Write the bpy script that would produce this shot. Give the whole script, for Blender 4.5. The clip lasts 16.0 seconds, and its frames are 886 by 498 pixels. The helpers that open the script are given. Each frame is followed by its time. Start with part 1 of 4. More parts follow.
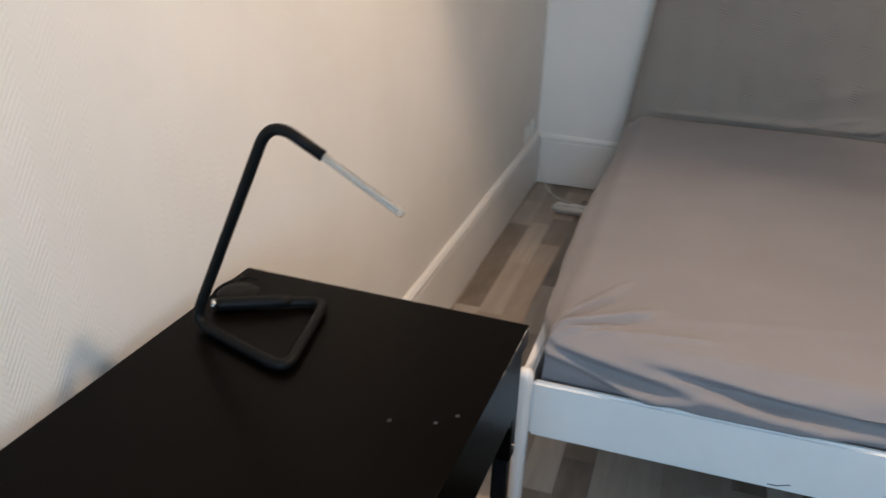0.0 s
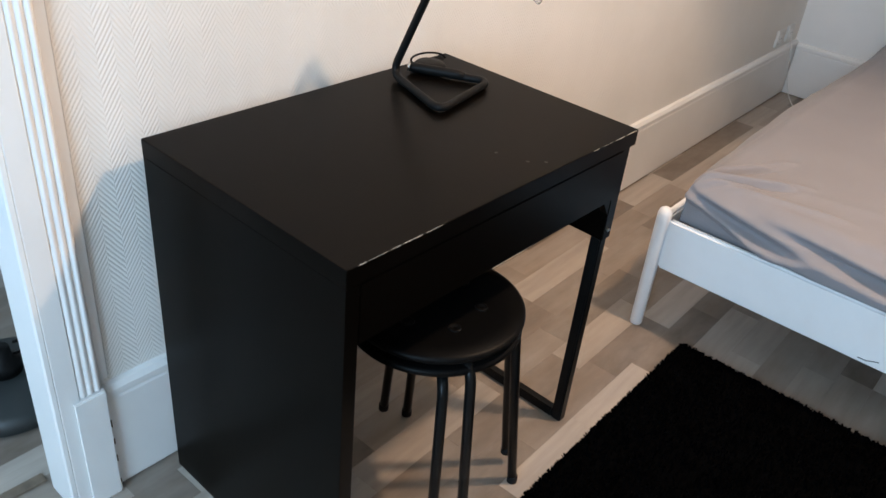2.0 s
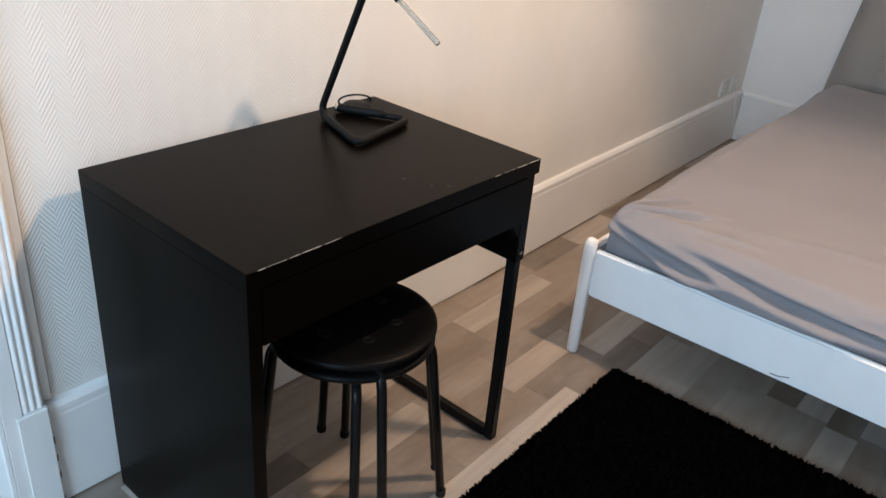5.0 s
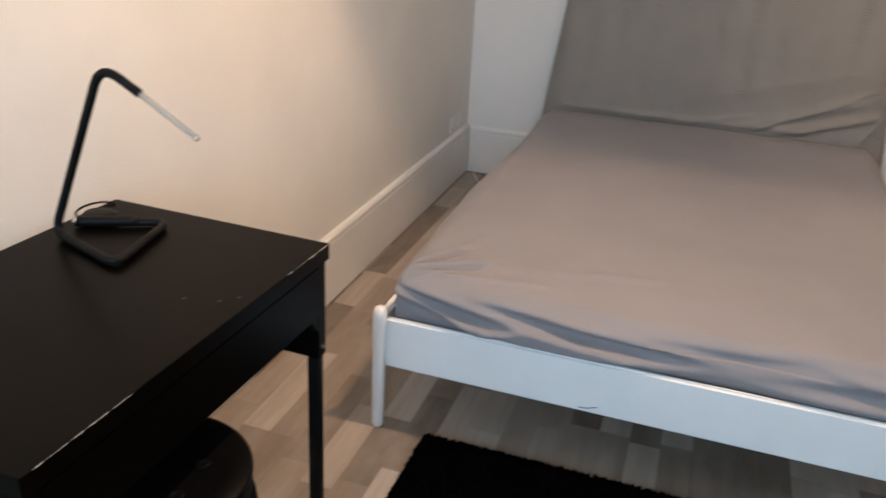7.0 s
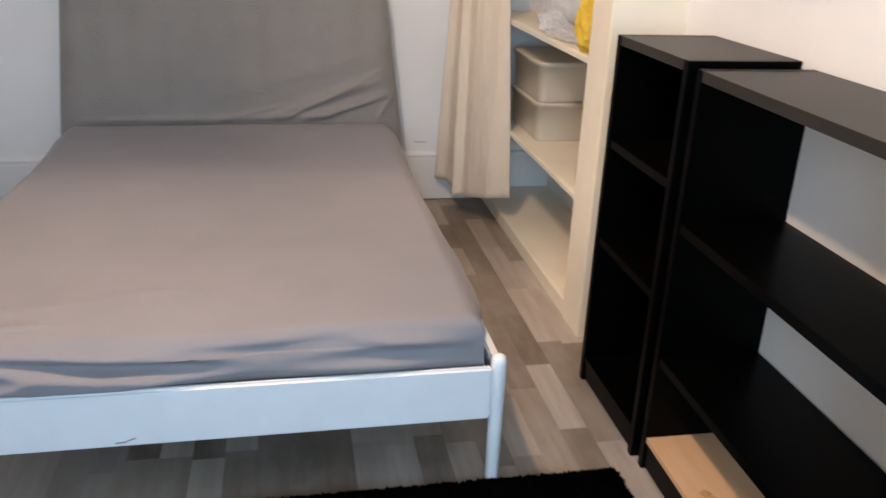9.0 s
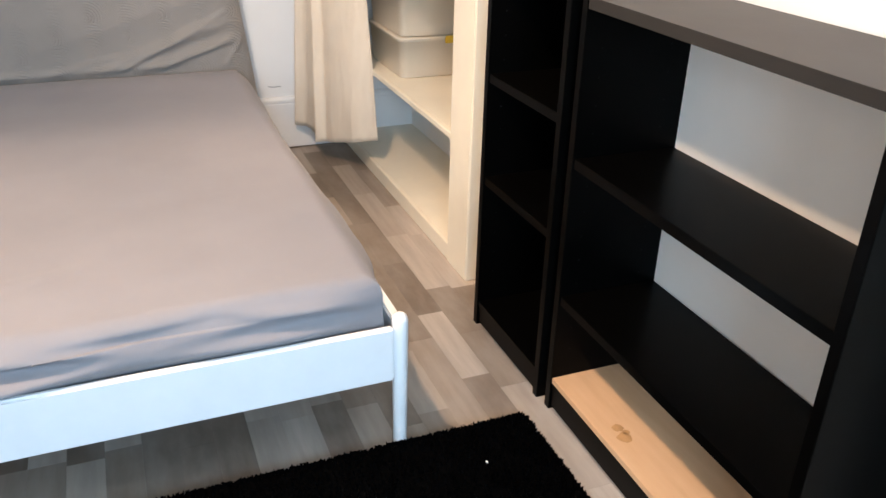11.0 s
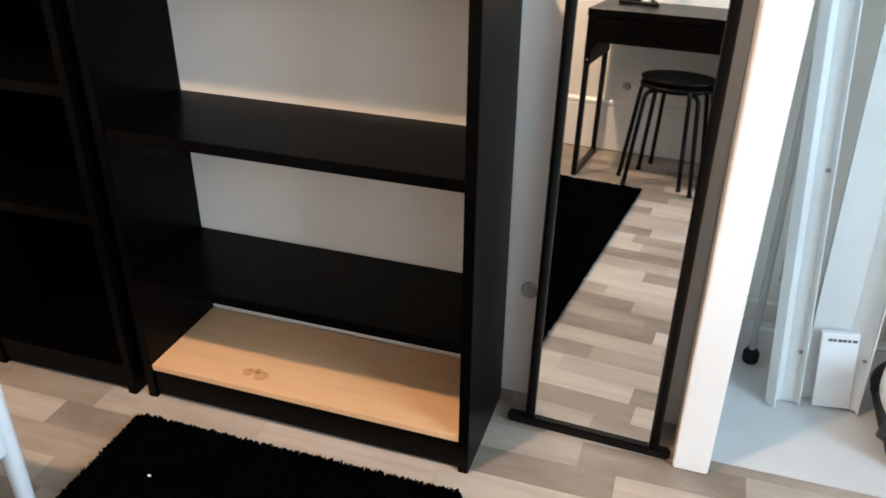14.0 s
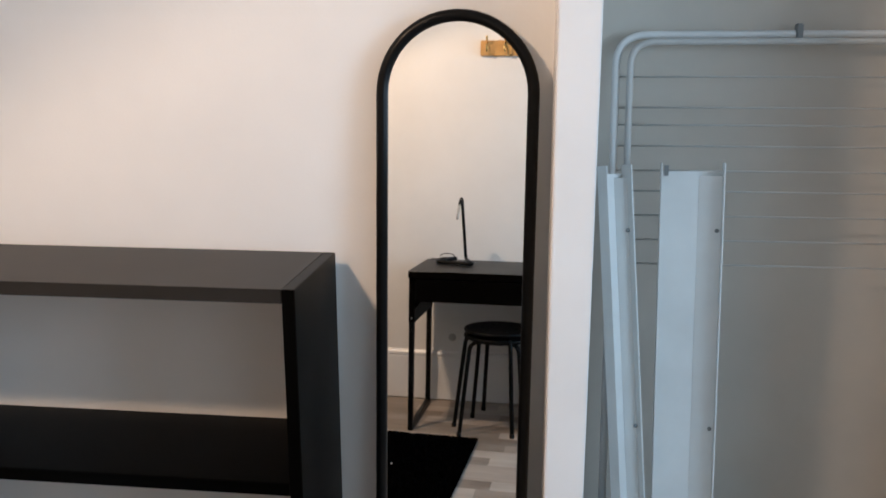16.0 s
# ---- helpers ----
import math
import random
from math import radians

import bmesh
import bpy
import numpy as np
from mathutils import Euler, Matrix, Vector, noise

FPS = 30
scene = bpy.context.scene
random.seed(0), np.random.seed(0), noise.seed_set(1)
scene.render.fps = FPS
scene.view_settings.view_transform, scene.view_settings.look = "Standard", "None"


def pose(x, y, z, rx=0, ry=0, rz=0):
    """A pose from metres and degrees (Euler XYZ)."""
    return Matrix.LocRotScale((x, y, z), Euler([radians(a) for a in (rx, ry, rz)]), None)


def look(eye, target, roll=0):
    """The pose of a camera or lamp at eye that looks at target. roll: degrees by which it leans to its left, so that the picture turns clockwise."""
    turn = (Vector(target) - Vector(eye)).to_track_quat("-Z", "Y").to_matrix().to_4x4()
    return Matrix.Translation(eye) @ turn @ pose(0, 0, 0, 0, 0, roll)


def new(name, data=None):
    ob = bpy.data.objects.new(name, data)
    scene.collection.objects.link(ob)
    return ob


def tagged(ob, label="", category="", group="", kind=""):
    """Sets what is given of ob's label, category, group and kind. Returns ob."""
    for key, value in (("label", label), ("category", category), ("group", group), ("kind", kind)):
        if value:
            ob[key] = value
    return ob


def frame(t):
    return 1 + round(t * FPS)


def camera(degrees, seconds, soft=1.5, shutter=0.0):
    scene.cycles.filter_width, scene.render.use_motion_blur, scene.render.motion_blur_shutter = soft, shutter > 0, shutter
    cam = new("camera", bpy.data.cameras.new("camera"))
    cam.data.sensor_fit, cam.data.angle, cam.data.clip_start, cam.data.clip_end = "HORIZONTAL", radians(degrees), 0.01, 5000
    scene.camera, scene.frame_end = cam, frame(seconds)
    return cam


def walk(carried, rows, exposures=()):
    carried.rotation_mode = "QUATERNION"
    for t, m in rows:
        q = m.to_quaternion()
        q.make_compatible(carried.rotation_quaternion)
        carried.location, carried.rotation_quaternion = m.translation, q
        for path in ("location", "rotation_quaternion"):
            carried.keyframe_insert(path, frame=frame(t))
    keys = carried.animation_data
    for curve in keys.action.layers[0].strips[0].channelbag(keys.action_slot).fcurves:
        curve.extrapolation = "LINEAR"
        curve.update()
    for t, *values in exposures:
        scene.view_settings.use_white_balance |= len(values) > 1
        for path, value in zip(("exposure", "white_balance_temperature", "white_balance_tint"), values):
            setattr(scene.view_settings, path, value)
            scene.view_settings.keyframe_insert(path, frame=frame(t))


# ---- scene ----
cam = camera(57.1, 16.0, shutter=0.3)
PATH = [
    (0, (0.714, -0.355, 1.369), (0.177, 1.382, 0.534), 2.2),
    (0.5, (0.874, -0.467, 1.351), (-0.04, 1.082, 0.477), 5.2),
    (1, (1.017, -0.573, 1.353), (-0.033, 0.845, 0.413), 5.5),
    (1.5, (1.061, -0.618, 1.348), (0.062, 0.767, 0.306), 5.3),
    (2, (1.121, -0.631, 1.348), (0.099, 0.714, 0.277), 6.2),
    (2.5, (1.256, -0.642, 1.342), (0.138, 0.628, 0.276), 6.7),
    (3, (1.376, -0.676, 1.347), (0.246, 0.603, 0.304), 6.0),
    (3.2, (1.4, -0.681, 1.346), (0.272, 0.605, 0.31), 5.5),
    (5.3, (1.303, -0.625, 1.366), (0.236, 0.8, 0.456), 5.0),
    (5.5, (1.262, -0.61, 1.373), (0.2, 0.834, 0.486), 4.9),
    (6, (1.171, -0.593, 1.38), (0.158, 0.911, 0.536), 4.4),
    (6.5, (1.121, -0.581, 1.373), (0.269, 1.025, 0.54), 3.6),
    (7, (1.147, -0.559, 1.376), (0.605, 1.186, 0.565), 3.4),
    (7.5, (1.189, -0.543, 1.386), (0.943, 1.296, 0.641), 3.7),
    (8, (1.231, -0.531, 1.388), (1.237, 1.333, 0.661), 3.4),
    (8.5, (1.297, -0.525, 1.375), (1.486, 1.335, 0.664), 3.3),
    (9, (1.4, -0.476, 1.354), (1.762, 1.338, 0.594), 2.2),
    (9.5, (1.488, -0.503, 1.35), (1.949, 1.252, 0.508), 0.8),
    (12, (1.273, -0.144, 1.307), (2.345, 1.267, 0.38), 3.5),
    (12.5, (1.245, -0.064, 1.296), (2.595, 1.063, 0.343), 3.4),
    (13, (1.125, 0.041, 1.3), (2.663, 0.881, 0.335), 0.6),
    (13.5, (1.015, 0.048, 1.298), (2.627, 0.711, 0.319), 0.4),
    (14, (1.008, 0.042, 1.305), (2.673, 0.569, 0.33), 0.6),
    (14.5, (1.013, 0.032, 1.295), (2.746, 0.474, 0.4), -0.7),
    (15, (1.011, 0.02, 1.338), (2.84, 0.377, 0.613), 0.6),
    (15.5, (1.015, 0.033, 1.39), (2.924, 0.271, 0.843), 0.8),
    (16, (1.01, 0.005, 1.42), (2.952, 0.204, 0.984), 0.0),
]
walk(cam, [(t, look(eye, target, roll)) for t, eye, target, roll in PATH],
     [(0, -0.92, 6200, 11), (0.5, -0.87, 6300, 12), (1, -0.81, 6080, 12), (1.5, -0.67, 6050, 13), (2, -0.45, 6300, 13), (3, -0.21, 6200, 13), (5.5, -0.65, 6450, 14), (6, -0.79, 6650, 15), (6.5, -0.88, 6750, 15), (7, -0.68, 6700, 15), (7.5, -0.60, 6550, 15), (8.5, -0.54, 6250, 15), (9, -0.48, 6250, 15),
      (9.5, -0.12, 6500, 14), (12, 0.18, 5950, 12), (13, 0.10, 5850, 13), (13.5, 0.05, 6250, 14), (14.5, -0.06, 6850, 14), (15, -0.25, 6550, 15), (16, -0.94, 6250, 15)])

# ---- light ----
world = bpy.data.worlds.new("daylight")
scene.world = world
world.use_nodes = True
wn = world.node_tree.nodes
sky = wn.new("ShaderNodeTexSky")
sky.sky_type = "NISHITA"
sky.sun_disc = False
sky.sun_elevation, sky.sun_rotation = radians(25), radians(200)
wn["Background"].inputs["Strength"].default_value = 0.1
world.node_tree.links.new(sky.outputs["Color"], wn["Background"].inputs["Color"])

LAMP = (1.18, 1.18, 2.35)  # unseen ceiling spotlight's bulb: main head towards desk, second head added to brighten alcove
WARM = (1.0, 0.705, 0.46)
COOL = (0.50, 0.77, 1.0)


def spot(name, at, aim, watts, colour, degrees, blend, size):
    data = bpy.data.lights.new(name, "SPOT")
    data.energy, data.color, data.spot_size, data.spot_blend = watts, colour, radians(degrees), blend
    data.shadow_soft_size = size
    ob = new(name, data)
    ob.matrix_world = look(at, aim)
    return ob


def area(name, at, aim, watts, colour, wide, high):
    data = bpy.data.lights.new(name, "AREA")
    data.shape, data.size, data.size_y, data.energy, data.color = "RECTANGLE", wide, high, watts, colour
    ob = new(name, data)
    ob.matrix_world = look(at, aim)
    return ob


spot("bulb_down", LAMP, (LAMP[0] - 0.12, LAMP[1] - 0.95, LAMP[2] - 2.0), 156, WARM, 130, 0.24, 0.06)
# fill head, added to lift the alcove corner
spot("alcove_fill", (LAMP[0] + 0.10, LAMP[1] + 0.02, LAMP[2]), (LAMP[0] + 1.45, LAMP[1] + 1.55, LAMP[2] - 1.35), 104, WARM, 82, 0.75, 0.06)
# all-round fill added at the bulb, brightens what the spot cone misses
glow = bpy.data.lights.new("bulb_fill", "POINT")
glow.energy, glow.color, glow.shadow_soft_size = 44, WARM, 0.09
new("bulb_fill", glow).location = (LAMP[0], LAMP[1], LAMP[2] - 0.02)
area("window_daylight", (1.05, -2.28, 1.45), (0.95, 0.6, 0.7), 102, COOL, 1.1, 1.2)
# hall fill: this lamp and its window are added to brighten the next room
area("hall_fill", (-1.3, -1.78, 1.4), (-1.0, 0.0, 0.6), 25, COOL, 0.9, 1.1)


# ---- materials ----
def material(name, rough=0.5, metal=0.0):
    m = bpy.data.materials.new(name)
    m.use_nodes = True
    b = m.node_tree.nodes["Principled BSDF"]
    b.inputs["Roughness"].default_value, b.inputs["Metallic"].default_value = rough, metal
    return m, m.node_tree.nodes, m.node_tree.links, b


def coords(n, l, scale=(1, 1, 1)):
    g = n.new("ShaderNodeNewGeometry")
    v = n.new("ShaderNodeVectorMath")
    v.operation = "MULTIPLY"
    v.inputs[1].default_value = scale
    l.new(g.outputs["Position"], v.inputs[0])
    return v.outputs[0]


def grain(n, l, vec, scale, detail=4.0, rough=0.6):
    t = n.new("ShaderNodeTexNoise")
    t.inputs["Scale"].default_value, t.inputs["Detail"].default_value, t.inputs["Roughness"].default_value = scale, detail, rough
    l.new(vec, t.inputs["Vector"])
    return t.outputs["Fac"]


def ramp(n, l, fac, stops):
    r = n.new("ShaderNodeValToRGB")
    e = r.color_ramp.elements
    while len(e) < len(stops):
        e.new(0.5)
    for k, (p, c) in zip(e, stops):
        k.position, k.color = p, (*c, 1)
    l.new(fac, r.inputs["Fac"])
    return r.outputs["Color"]


def calc(n, l, op, a, b=None, c=None):
    m = n.new("ShaderNodeMath")
    m.operation = op
    for i, v in enumerate((a, b, c)):
        if v is None:
            continue
        if isinstance(v, (int, float)):
            m.inputs[i].default_value = v
        else:
            l.new(v, m.inputs[i])
    return m.outputs[0]


def mixed(n, l, fac, a, b):
    m = n.new("ShaderNodeMix")
    m.data_type = "RGBA"
    for s, v in ((m.inputs[0], fac), (m.inputs[6], a), (m.inputs[7], b)):
        if isinstance(v, tuple):
            s.default_value = (*v, 1)
        elif isinstance(v, (int, float)):
            s.default_value = v
        else:
            l.new(v, s)
    return m.outputs[2]


def bumped(n, l, b, height, strength, depth):
    k = n.new("ShaderNodeBump")
    k.inputs["Strength"].default_value, k.inputs["Distance"].default_value = strength, depth
    l.new(height, k.inputs["Height"])
    l.new(k.outputs["Normal"], b.inputs["Normal"])


def plain(name, colour, rough=0.5, metal=0.0, vary=0.08, scale=6.0, bump=0.15, fine=220.0, depth=0.0006):
    """Colour with broad mottling, fine grain, and gloss that varies."""
    m, n, l, b = material(name, rough, metal)
    if max(colour) < 0.02:
        b.inputs["Specular IOR Level"].default_value = 0.12
    v = coords(n, l)
    broad, small = grain(n, l, v, scale), grain(n, l, v, fine, 3.0)
    lo = tuple(c * (1 - vary) for c in colour)
    hi = tuple(min(1, c * (1 + vary)) for c in colour)
    l.new(ramp(n, l, broad, [(0.3, lo), (0.7, hi)]), b.inputs["Base Color"])
    r = n.new("ShaderNodeMapRange")
    r.inputs["To Min"].default_value, r.inputs["To Max"].default_value = max(0.02, rough - 0.08), min(1, rough + 0.08)
    l.new(grain(n, l, v, scale * 5), r.inputs["Value"])
    l.new(r.outputs[0], b.inputs["Roughness"])
    bumped(n, l, b, small, bump, depth)
    return m


def make_wallpaper():
    """Painted embossed paper: columns of slanting ribs that change direction."""
    m, n, l, b = material("embossed_wallpaper", 0.62)
    v = coords(n, l)
    s = n.new("ShaderNodeSeparateXYZ")
    l.new(v, s.inputs[0])
    tri = calc(n, l, "PINGPONG", s.outputs["Y"], 0.031)
    wob = calc(n, l, "MULTIPLY", grain(n, l, v, 40.0), 0.006)
    phase = calc(n, l, "ADD", calc(n, l, "MULTIPLY", tri, 1.45), calc(n, l, "ADD", s.outputs["Z"], wob))
    rib = calc(n, l, "SINE", calc(n, l, "MULTIPLY", phase, 2 * math.pi / 0.0118))
    fade = calc(n, l, "MULTIPLY", calc(n, l, "ADD", rib, 1.0), calc(n, l, "ADD", 0.3, grain(n, l, v, 9.0)))
    h = calc(n, l, "ADD", fade, calc(n, l, "MULTIPLY", grain(n, l, v, 350.0), 0.5))
    l.new(ramp(n, l, grain(n, l, v, 2.5), [(0.3, (0.74, 0.72, 0.68)), (0.7, (0.80, 0.78, 0.745))]), b.inputs["Base Color"])
    bumped(n, l, b, h, 0.32, 0.0012)
    return m


def make_laminate():
    """Washed oak staves: tone changes stave by stave, grain runs along y."""
    m, n, l, b = material("oak_laminate", 0.42)
    info, geo = n.new("ShaderNodeObjectInfo"), n.new("ShaderNodeNewGeometry")
    pick = calc(n, l, "FRACT", calc(n, l, "ADD", info.outputs["Random"], geo.outputs["Random Per Island"]))
    base = ramp(n, l, pick, [(0.0, (0.165, 0.126, 0.094)), (0.28, (0.226, 0.177, 0.137)), (0.6, (0.343, 0.281, 0.228)), (1.0, (0.49, 0.425, 0.363))])
    v = coords(n, l, (19, 1.7, 1))
    shift = n.new("ShaderNodeVectorMath")
    l.new(v, shift.inputs[0])
    off = n.new("ShaderNodeCombineXYZ")
    l.new(calc(n, l, "MULTIPLY", pick, 37.0), off.inputs["Y"])
    l.new(calc(n, l, "MULTIPLY", pick, 61.0), off.inputs["X"])
    l.new(off.outputs[0], shift.inputs[1])
    g = grain(n, l, shift.outputs[0], 1.0, 6.0, 0.65)
    blot = grain(n, l, coords(n, l, (11, 4, 1)), 1.0, 4.0)
    streak = ramp(n, l, g, [(0.35, (0, 0, 0)), (0.72, (1, 1, 1))])
    wavy = n.new("ShaderNodeTexWave")
    wavy.bands_direction = "X"
    wavy.inputs["Scale"].default_value, wavy.inputs["Distortion"].default_value, wavy.inputs["Detail"].default_value = 0.55, 7.0, 2.0
    l.new(shift.outputs[0], wavy.inputs["Vector"])
    ringed = mixed(n, l, calc(n, l, "MULTIPLY", wavy.outputs["Fac"], 0.07), base, (0.11, 0.088, 0.07))
    dark = mixed(n, l, calc(n, l, "MULTIPLY", streak, 0.45), ringed, (0.115, 0.093, 0.076))
    pale = mixed(n, l, calc(n, l, "MULTIPLY", ramp(n, l, blot, [(0.38, (0, 0, 0)), (0.68, (1, 1, 1))]), 0.30), dark, (0.47, 0.425, 0.38))
    l.new(pale, b.inputs["Base Color"])
    l.new(ramp(n, l, blot, [(0.2, (0.34,) * 3), (0.8, (0.52,) * 3)]), b.inputs["Roughness"])
    bumped(n, l, b, g, 0.12, 0.0006)
    return m


def make_sheet(name, colour, quilted):
    """Woven cotton-like cloth; the quilted kind has columns of raised fan-shaped ripples."""
    m, n, l, b = material(name, 0.78)
    b.inputs["Sheen Weight"].default_value = 0.15
    v = coords(n, l)
    weave = grain(n, l, v, 900.0, 2.0)
    h = calc(n, l, "ADD", calc(n, l, "MULTIPLY", weave, 0.4), calc(n, l, "MULTIPLY", grain(n, l, v, 14.0), 0.6))
    tone = grain(n, l, v, 3.0)
    if quilted:
        s = n.new("ShaderNodeSeparateXYZ")
        l.new(v, s.inputs[0])
        u = calc(n, l, "SUBTRACT", calc(n, l, "MODULO", s.outputs["X"], 0.135), 0.0675)
        odd = calc(n, l, "MODULO", calc(n, l, "FLOOR", calc(n, l, "DIVIDE", s.outputs["X"], 0.135)), 2.0)
        rise = calc(n, l, "ADD", s.outputs["Z"], calc(n, l, "MULTIPLY", odd, 0.075))
        w = calc(n, l, "SUBTRACT", calc(n, l, "MODULO", rise, 0.15), 0.02)
        d = calc(n, l, "SQRT", calc(n, l, "ADD", calc(n, l, "MULTIPLY", u, u), calc(n, l, "MULTIPLY", w, w)))
        rings = calc(n, l, "SINE", calc(n, l, "MULTIPLY", d, 2 * math.pi / 0.0105))
        near = n.new("ShaderNodeMapRange")
        near.inputs["From Min"].default_value, near.inputs["From Max"].default_value = 0.02, 0.066
        near.inputs["To Min"].default_value, near.inputs["To Max"].default_value = 1.0, 0.0
        l.new(calc(n, l, "ABSOLUTE", u), near.inputs["Value"])
        half = n.new("ShaderNodeMapRange")
        half.inputs["From Min"].default_value, half.inputs["From Max"].default_value = -0.012, 0.014
        l.new(u, half.inputs["Value"])
        patch = ramp(n, l, grain(n, l, v, 5.0), [(0.36, (0.25, 0.25, 0.25)), (0.6, (1, 1, 1))])
        fan = calc(n, l, "MULTIPLY", calc(n, l, "MULTIPLY", near.outputs[0], half.outputs[0]), patch)
        h = calc(n, l, "ADD", h, calc(n, l, "MULTIPLY", calc(n, l, "MULTIPLY", rings, fan), 1.25))
    lo, hi = tuple(c * 0.93 for c in colour), tuple(c * 1.06 for c in colour)
    l.new(ramp(n, l, tone, [(0.3, lo), (0.7, hi)]), b.inputs["Base Color"])
    bumped(n, l, b, h, 0.62 if quilted else 0.5, 0.0018)
    return m


def make_black_foil(name, colour, rough, nicks, sheen):
    """Black-brown furniture foil with dust, faint scuffs and a few pale nicks."""
    m, n, l, b = material(name, rough)
    b.inputs["Specular IOR Level"].default_value = sheen
    v = coords(n, l)
    fine, broad = grain(n, l, coords(n, l, (60, 60, 14)), 1.0, 5.0), grain(n, l, v, 3.5)
    c = ramp(n, l, broad, [(0.3, tuple(k * 0.85 for k in colour)), (0.75, tuple(k * 1.25 for k in colour))])
    spots = ramp(n, l, grain(n, l, v, 55.0, 2.0), [(0.80, (0, 0, 0)), (0.84, (1, 1, 1))])
    l.new(mixed(n, l, calc(n, l, "MULTIPLY", spots, nicks), c, (0.16, 0.15, 0.14)), b.inputs["Base Color"])
    l.new(ramp(n, l, broad, [(0.2, (rough - 0.02,) * 3), (0.8, (rough + 0.04,) * 3)]), b.inputs["Roughness"])
    bumped(n, l, b, fine, 0.12, 0.0004)
    return m


def make_pale_board():
    m, n, l, b = material("birch_foil", 0.5)
    v = coords(n, l, (30, 4, 1))
    g = grain(n, l, v, 1.0, 5.0)
    l.new(ramp(n, l, g, [(0.25, (0.60, 0.355, 0.19)), (0.75, (0.68, 0.425, 0.24))]), b.inputs["Base Color"])
    bumped(n, l, b, g, 0.08, 0.0004)
    return m


def make_clear(name, rough, colour, alpha, ripple=0.3):
    """Milky see-through plastic."""
    m, n, l, b = material(name, rough)
    b.inputs["Base Color"].default_value = (*colour, 1)
    b.inputs["Transmission Weight"].default_value = alpha
    b.inputs["IOR"].default_value = 1.25
    bumped(n, l, b, grain(n, l, coords(n, l), 60.0), ripple, 0.002)
    return m


def make_film():
    """Thin clear wrapping film: mostly open, with glossy creases."""
    m, n, l, b = material("crumpled_film", 0.08)
    b.inputs["Base Color"].default_value = (0.92, 0.93, 0.95, 1)
    b.inputs["Alpha"].default_value = 0.38
    b.inputs["Specular IOR Level"].default_value = 0.8
    bumped(n, l, b, grain(n, l, coords(n, l), 45.0), 0.7, 0.006)
    return m


def make_mirror():
    m, n, l, b = material("mirror_glass", 0.015, 1.0)
    b.inputs["Base Color"].default_value = (0.88, 0.90, 0.90, 1)
    return m


WALLPAPER, LAMINATE = make_wallpaper(), make_laminate()
WALL = plain("white_wall_paint", (0.80, 0.79, 0.77), 0.6, vary=0.035, scale=2.0, fine=140, bump=0.22, depth=0.001)
GLOSS = plain("white_gloss_paint", (0.80, 0.795, 0.78), 0.33, vary=0.03, scale=4.0, fine=60, bump=0.2, depth=0.001)
CREAM = plain("cream_shelf_paint", (0.84, 0.765, 0.615), 0.45, vary=0.04, scale=4.0, fine=70, bump=0.2)
CEILING = plain("ceiling_paint", (0.8, 0.8, 0.79), 0.8, vary=0.02)
LINO = plain("pale_grey_lino", (0.48, 0.49, 0.485), 0.4, vary=0.06, scale=5.0)
SUBFLOOR = plain("dark_joint", (0.18, 0.155, 0.135), 0.8)
# The warm tint holds light bounced onto the closet wall.
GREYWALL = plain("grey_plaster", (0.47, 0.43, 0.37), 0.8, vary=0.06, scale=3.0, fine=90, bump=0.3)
SHEET = make_sheet("grey_sheet", (0.227, 0.217, 0.230), False)
QUILT = make_sheet("grey_quilted_cover", (0.245, 0.23, 0.215), True)
BEDWHITE = plain("white_steel_paint", (0.80, 0.80, 0.80), 0.38, vary=0.03, scale=8.0)
FOIL = make_black_foil("black_desk_foil", (0.0018, 0.0013, 0.0009), 0.30, 0.03, 0.052)
BOARDWHITE = plain("dulled_white_steel", (0.62, 0.63, 0.61), 0.45, vary=0.06, scale=5.0)
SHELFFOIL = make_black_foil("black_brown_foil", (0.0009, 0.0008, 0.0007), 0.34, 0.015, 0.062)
# Paler copy of SHELFFOIL: wall reflection on the tops put into the colour.
SHEENFOIL = make_black_foil("sheen_paled_black_foil", (0.026, 0.0235, 0.021), 0.38, 0.03, 0.12)
BIRCH = make_pale_board()
BLACKSTEEL = plain("black_steel", (0.005, 0.005, 0.005), 0.32, vary=0.2, bump=0.05)
BLACKPLASTIC = plain("black_plastic", (0.006, 0.006, 0.006), 0.5, vary=0.2)
RUBBER = plain("black_rubber", (0.015, 0.015, 0.015), 0.75, vary=0.2)
PILE = plain("black_pile", (0.0008, 0.0008, 0.0009), 0.95, vary=0.35, scale=12)
CHIP = plain("chipped_edge", (0.27, 0.25, 0.22), 0.8, vary=0.25, scale=60)
STEEL = plain("brushed_steel", (0.62, 0.61, 0.59), 0.28, 1.0, vary=0.06, scale=20)
LAMPGLASS = make_clear("lamp_tube_acrylic", 0.08, (0.74, 0.71, 0.66), 0.8, 0.0)
LINEN = make_sheet("beige_linen", (0.70, 0.60, 0.475), False)
BOXPLASTIC = make_clear("milky_box_plastic", 0.32, (0.90, 0.79, 0.63), 0.38)
FILM = make_film()
YELLOW = plain("yellow_cloth", (0.63, 0.41, 0.03), 0.7, vary=0.12, scale=20)
DARKCLOTH = plain("charcoal_cloth", (0.035, 0.035, 0.04), 0.85, vary=0.3)
VACWHITE = plain("white_plastic", (0.70, 0.70, 0.68), 0.3, vary=0.03)
VACGREY = plain("grey_plastic", (0.17, 0.18, 0.18), 0.45, vary=0.1)
THRESHOLD = plain("worn_brown_strip", (0.16, 0.12, 0.085), 0.6, vary=0.3, scale=30)
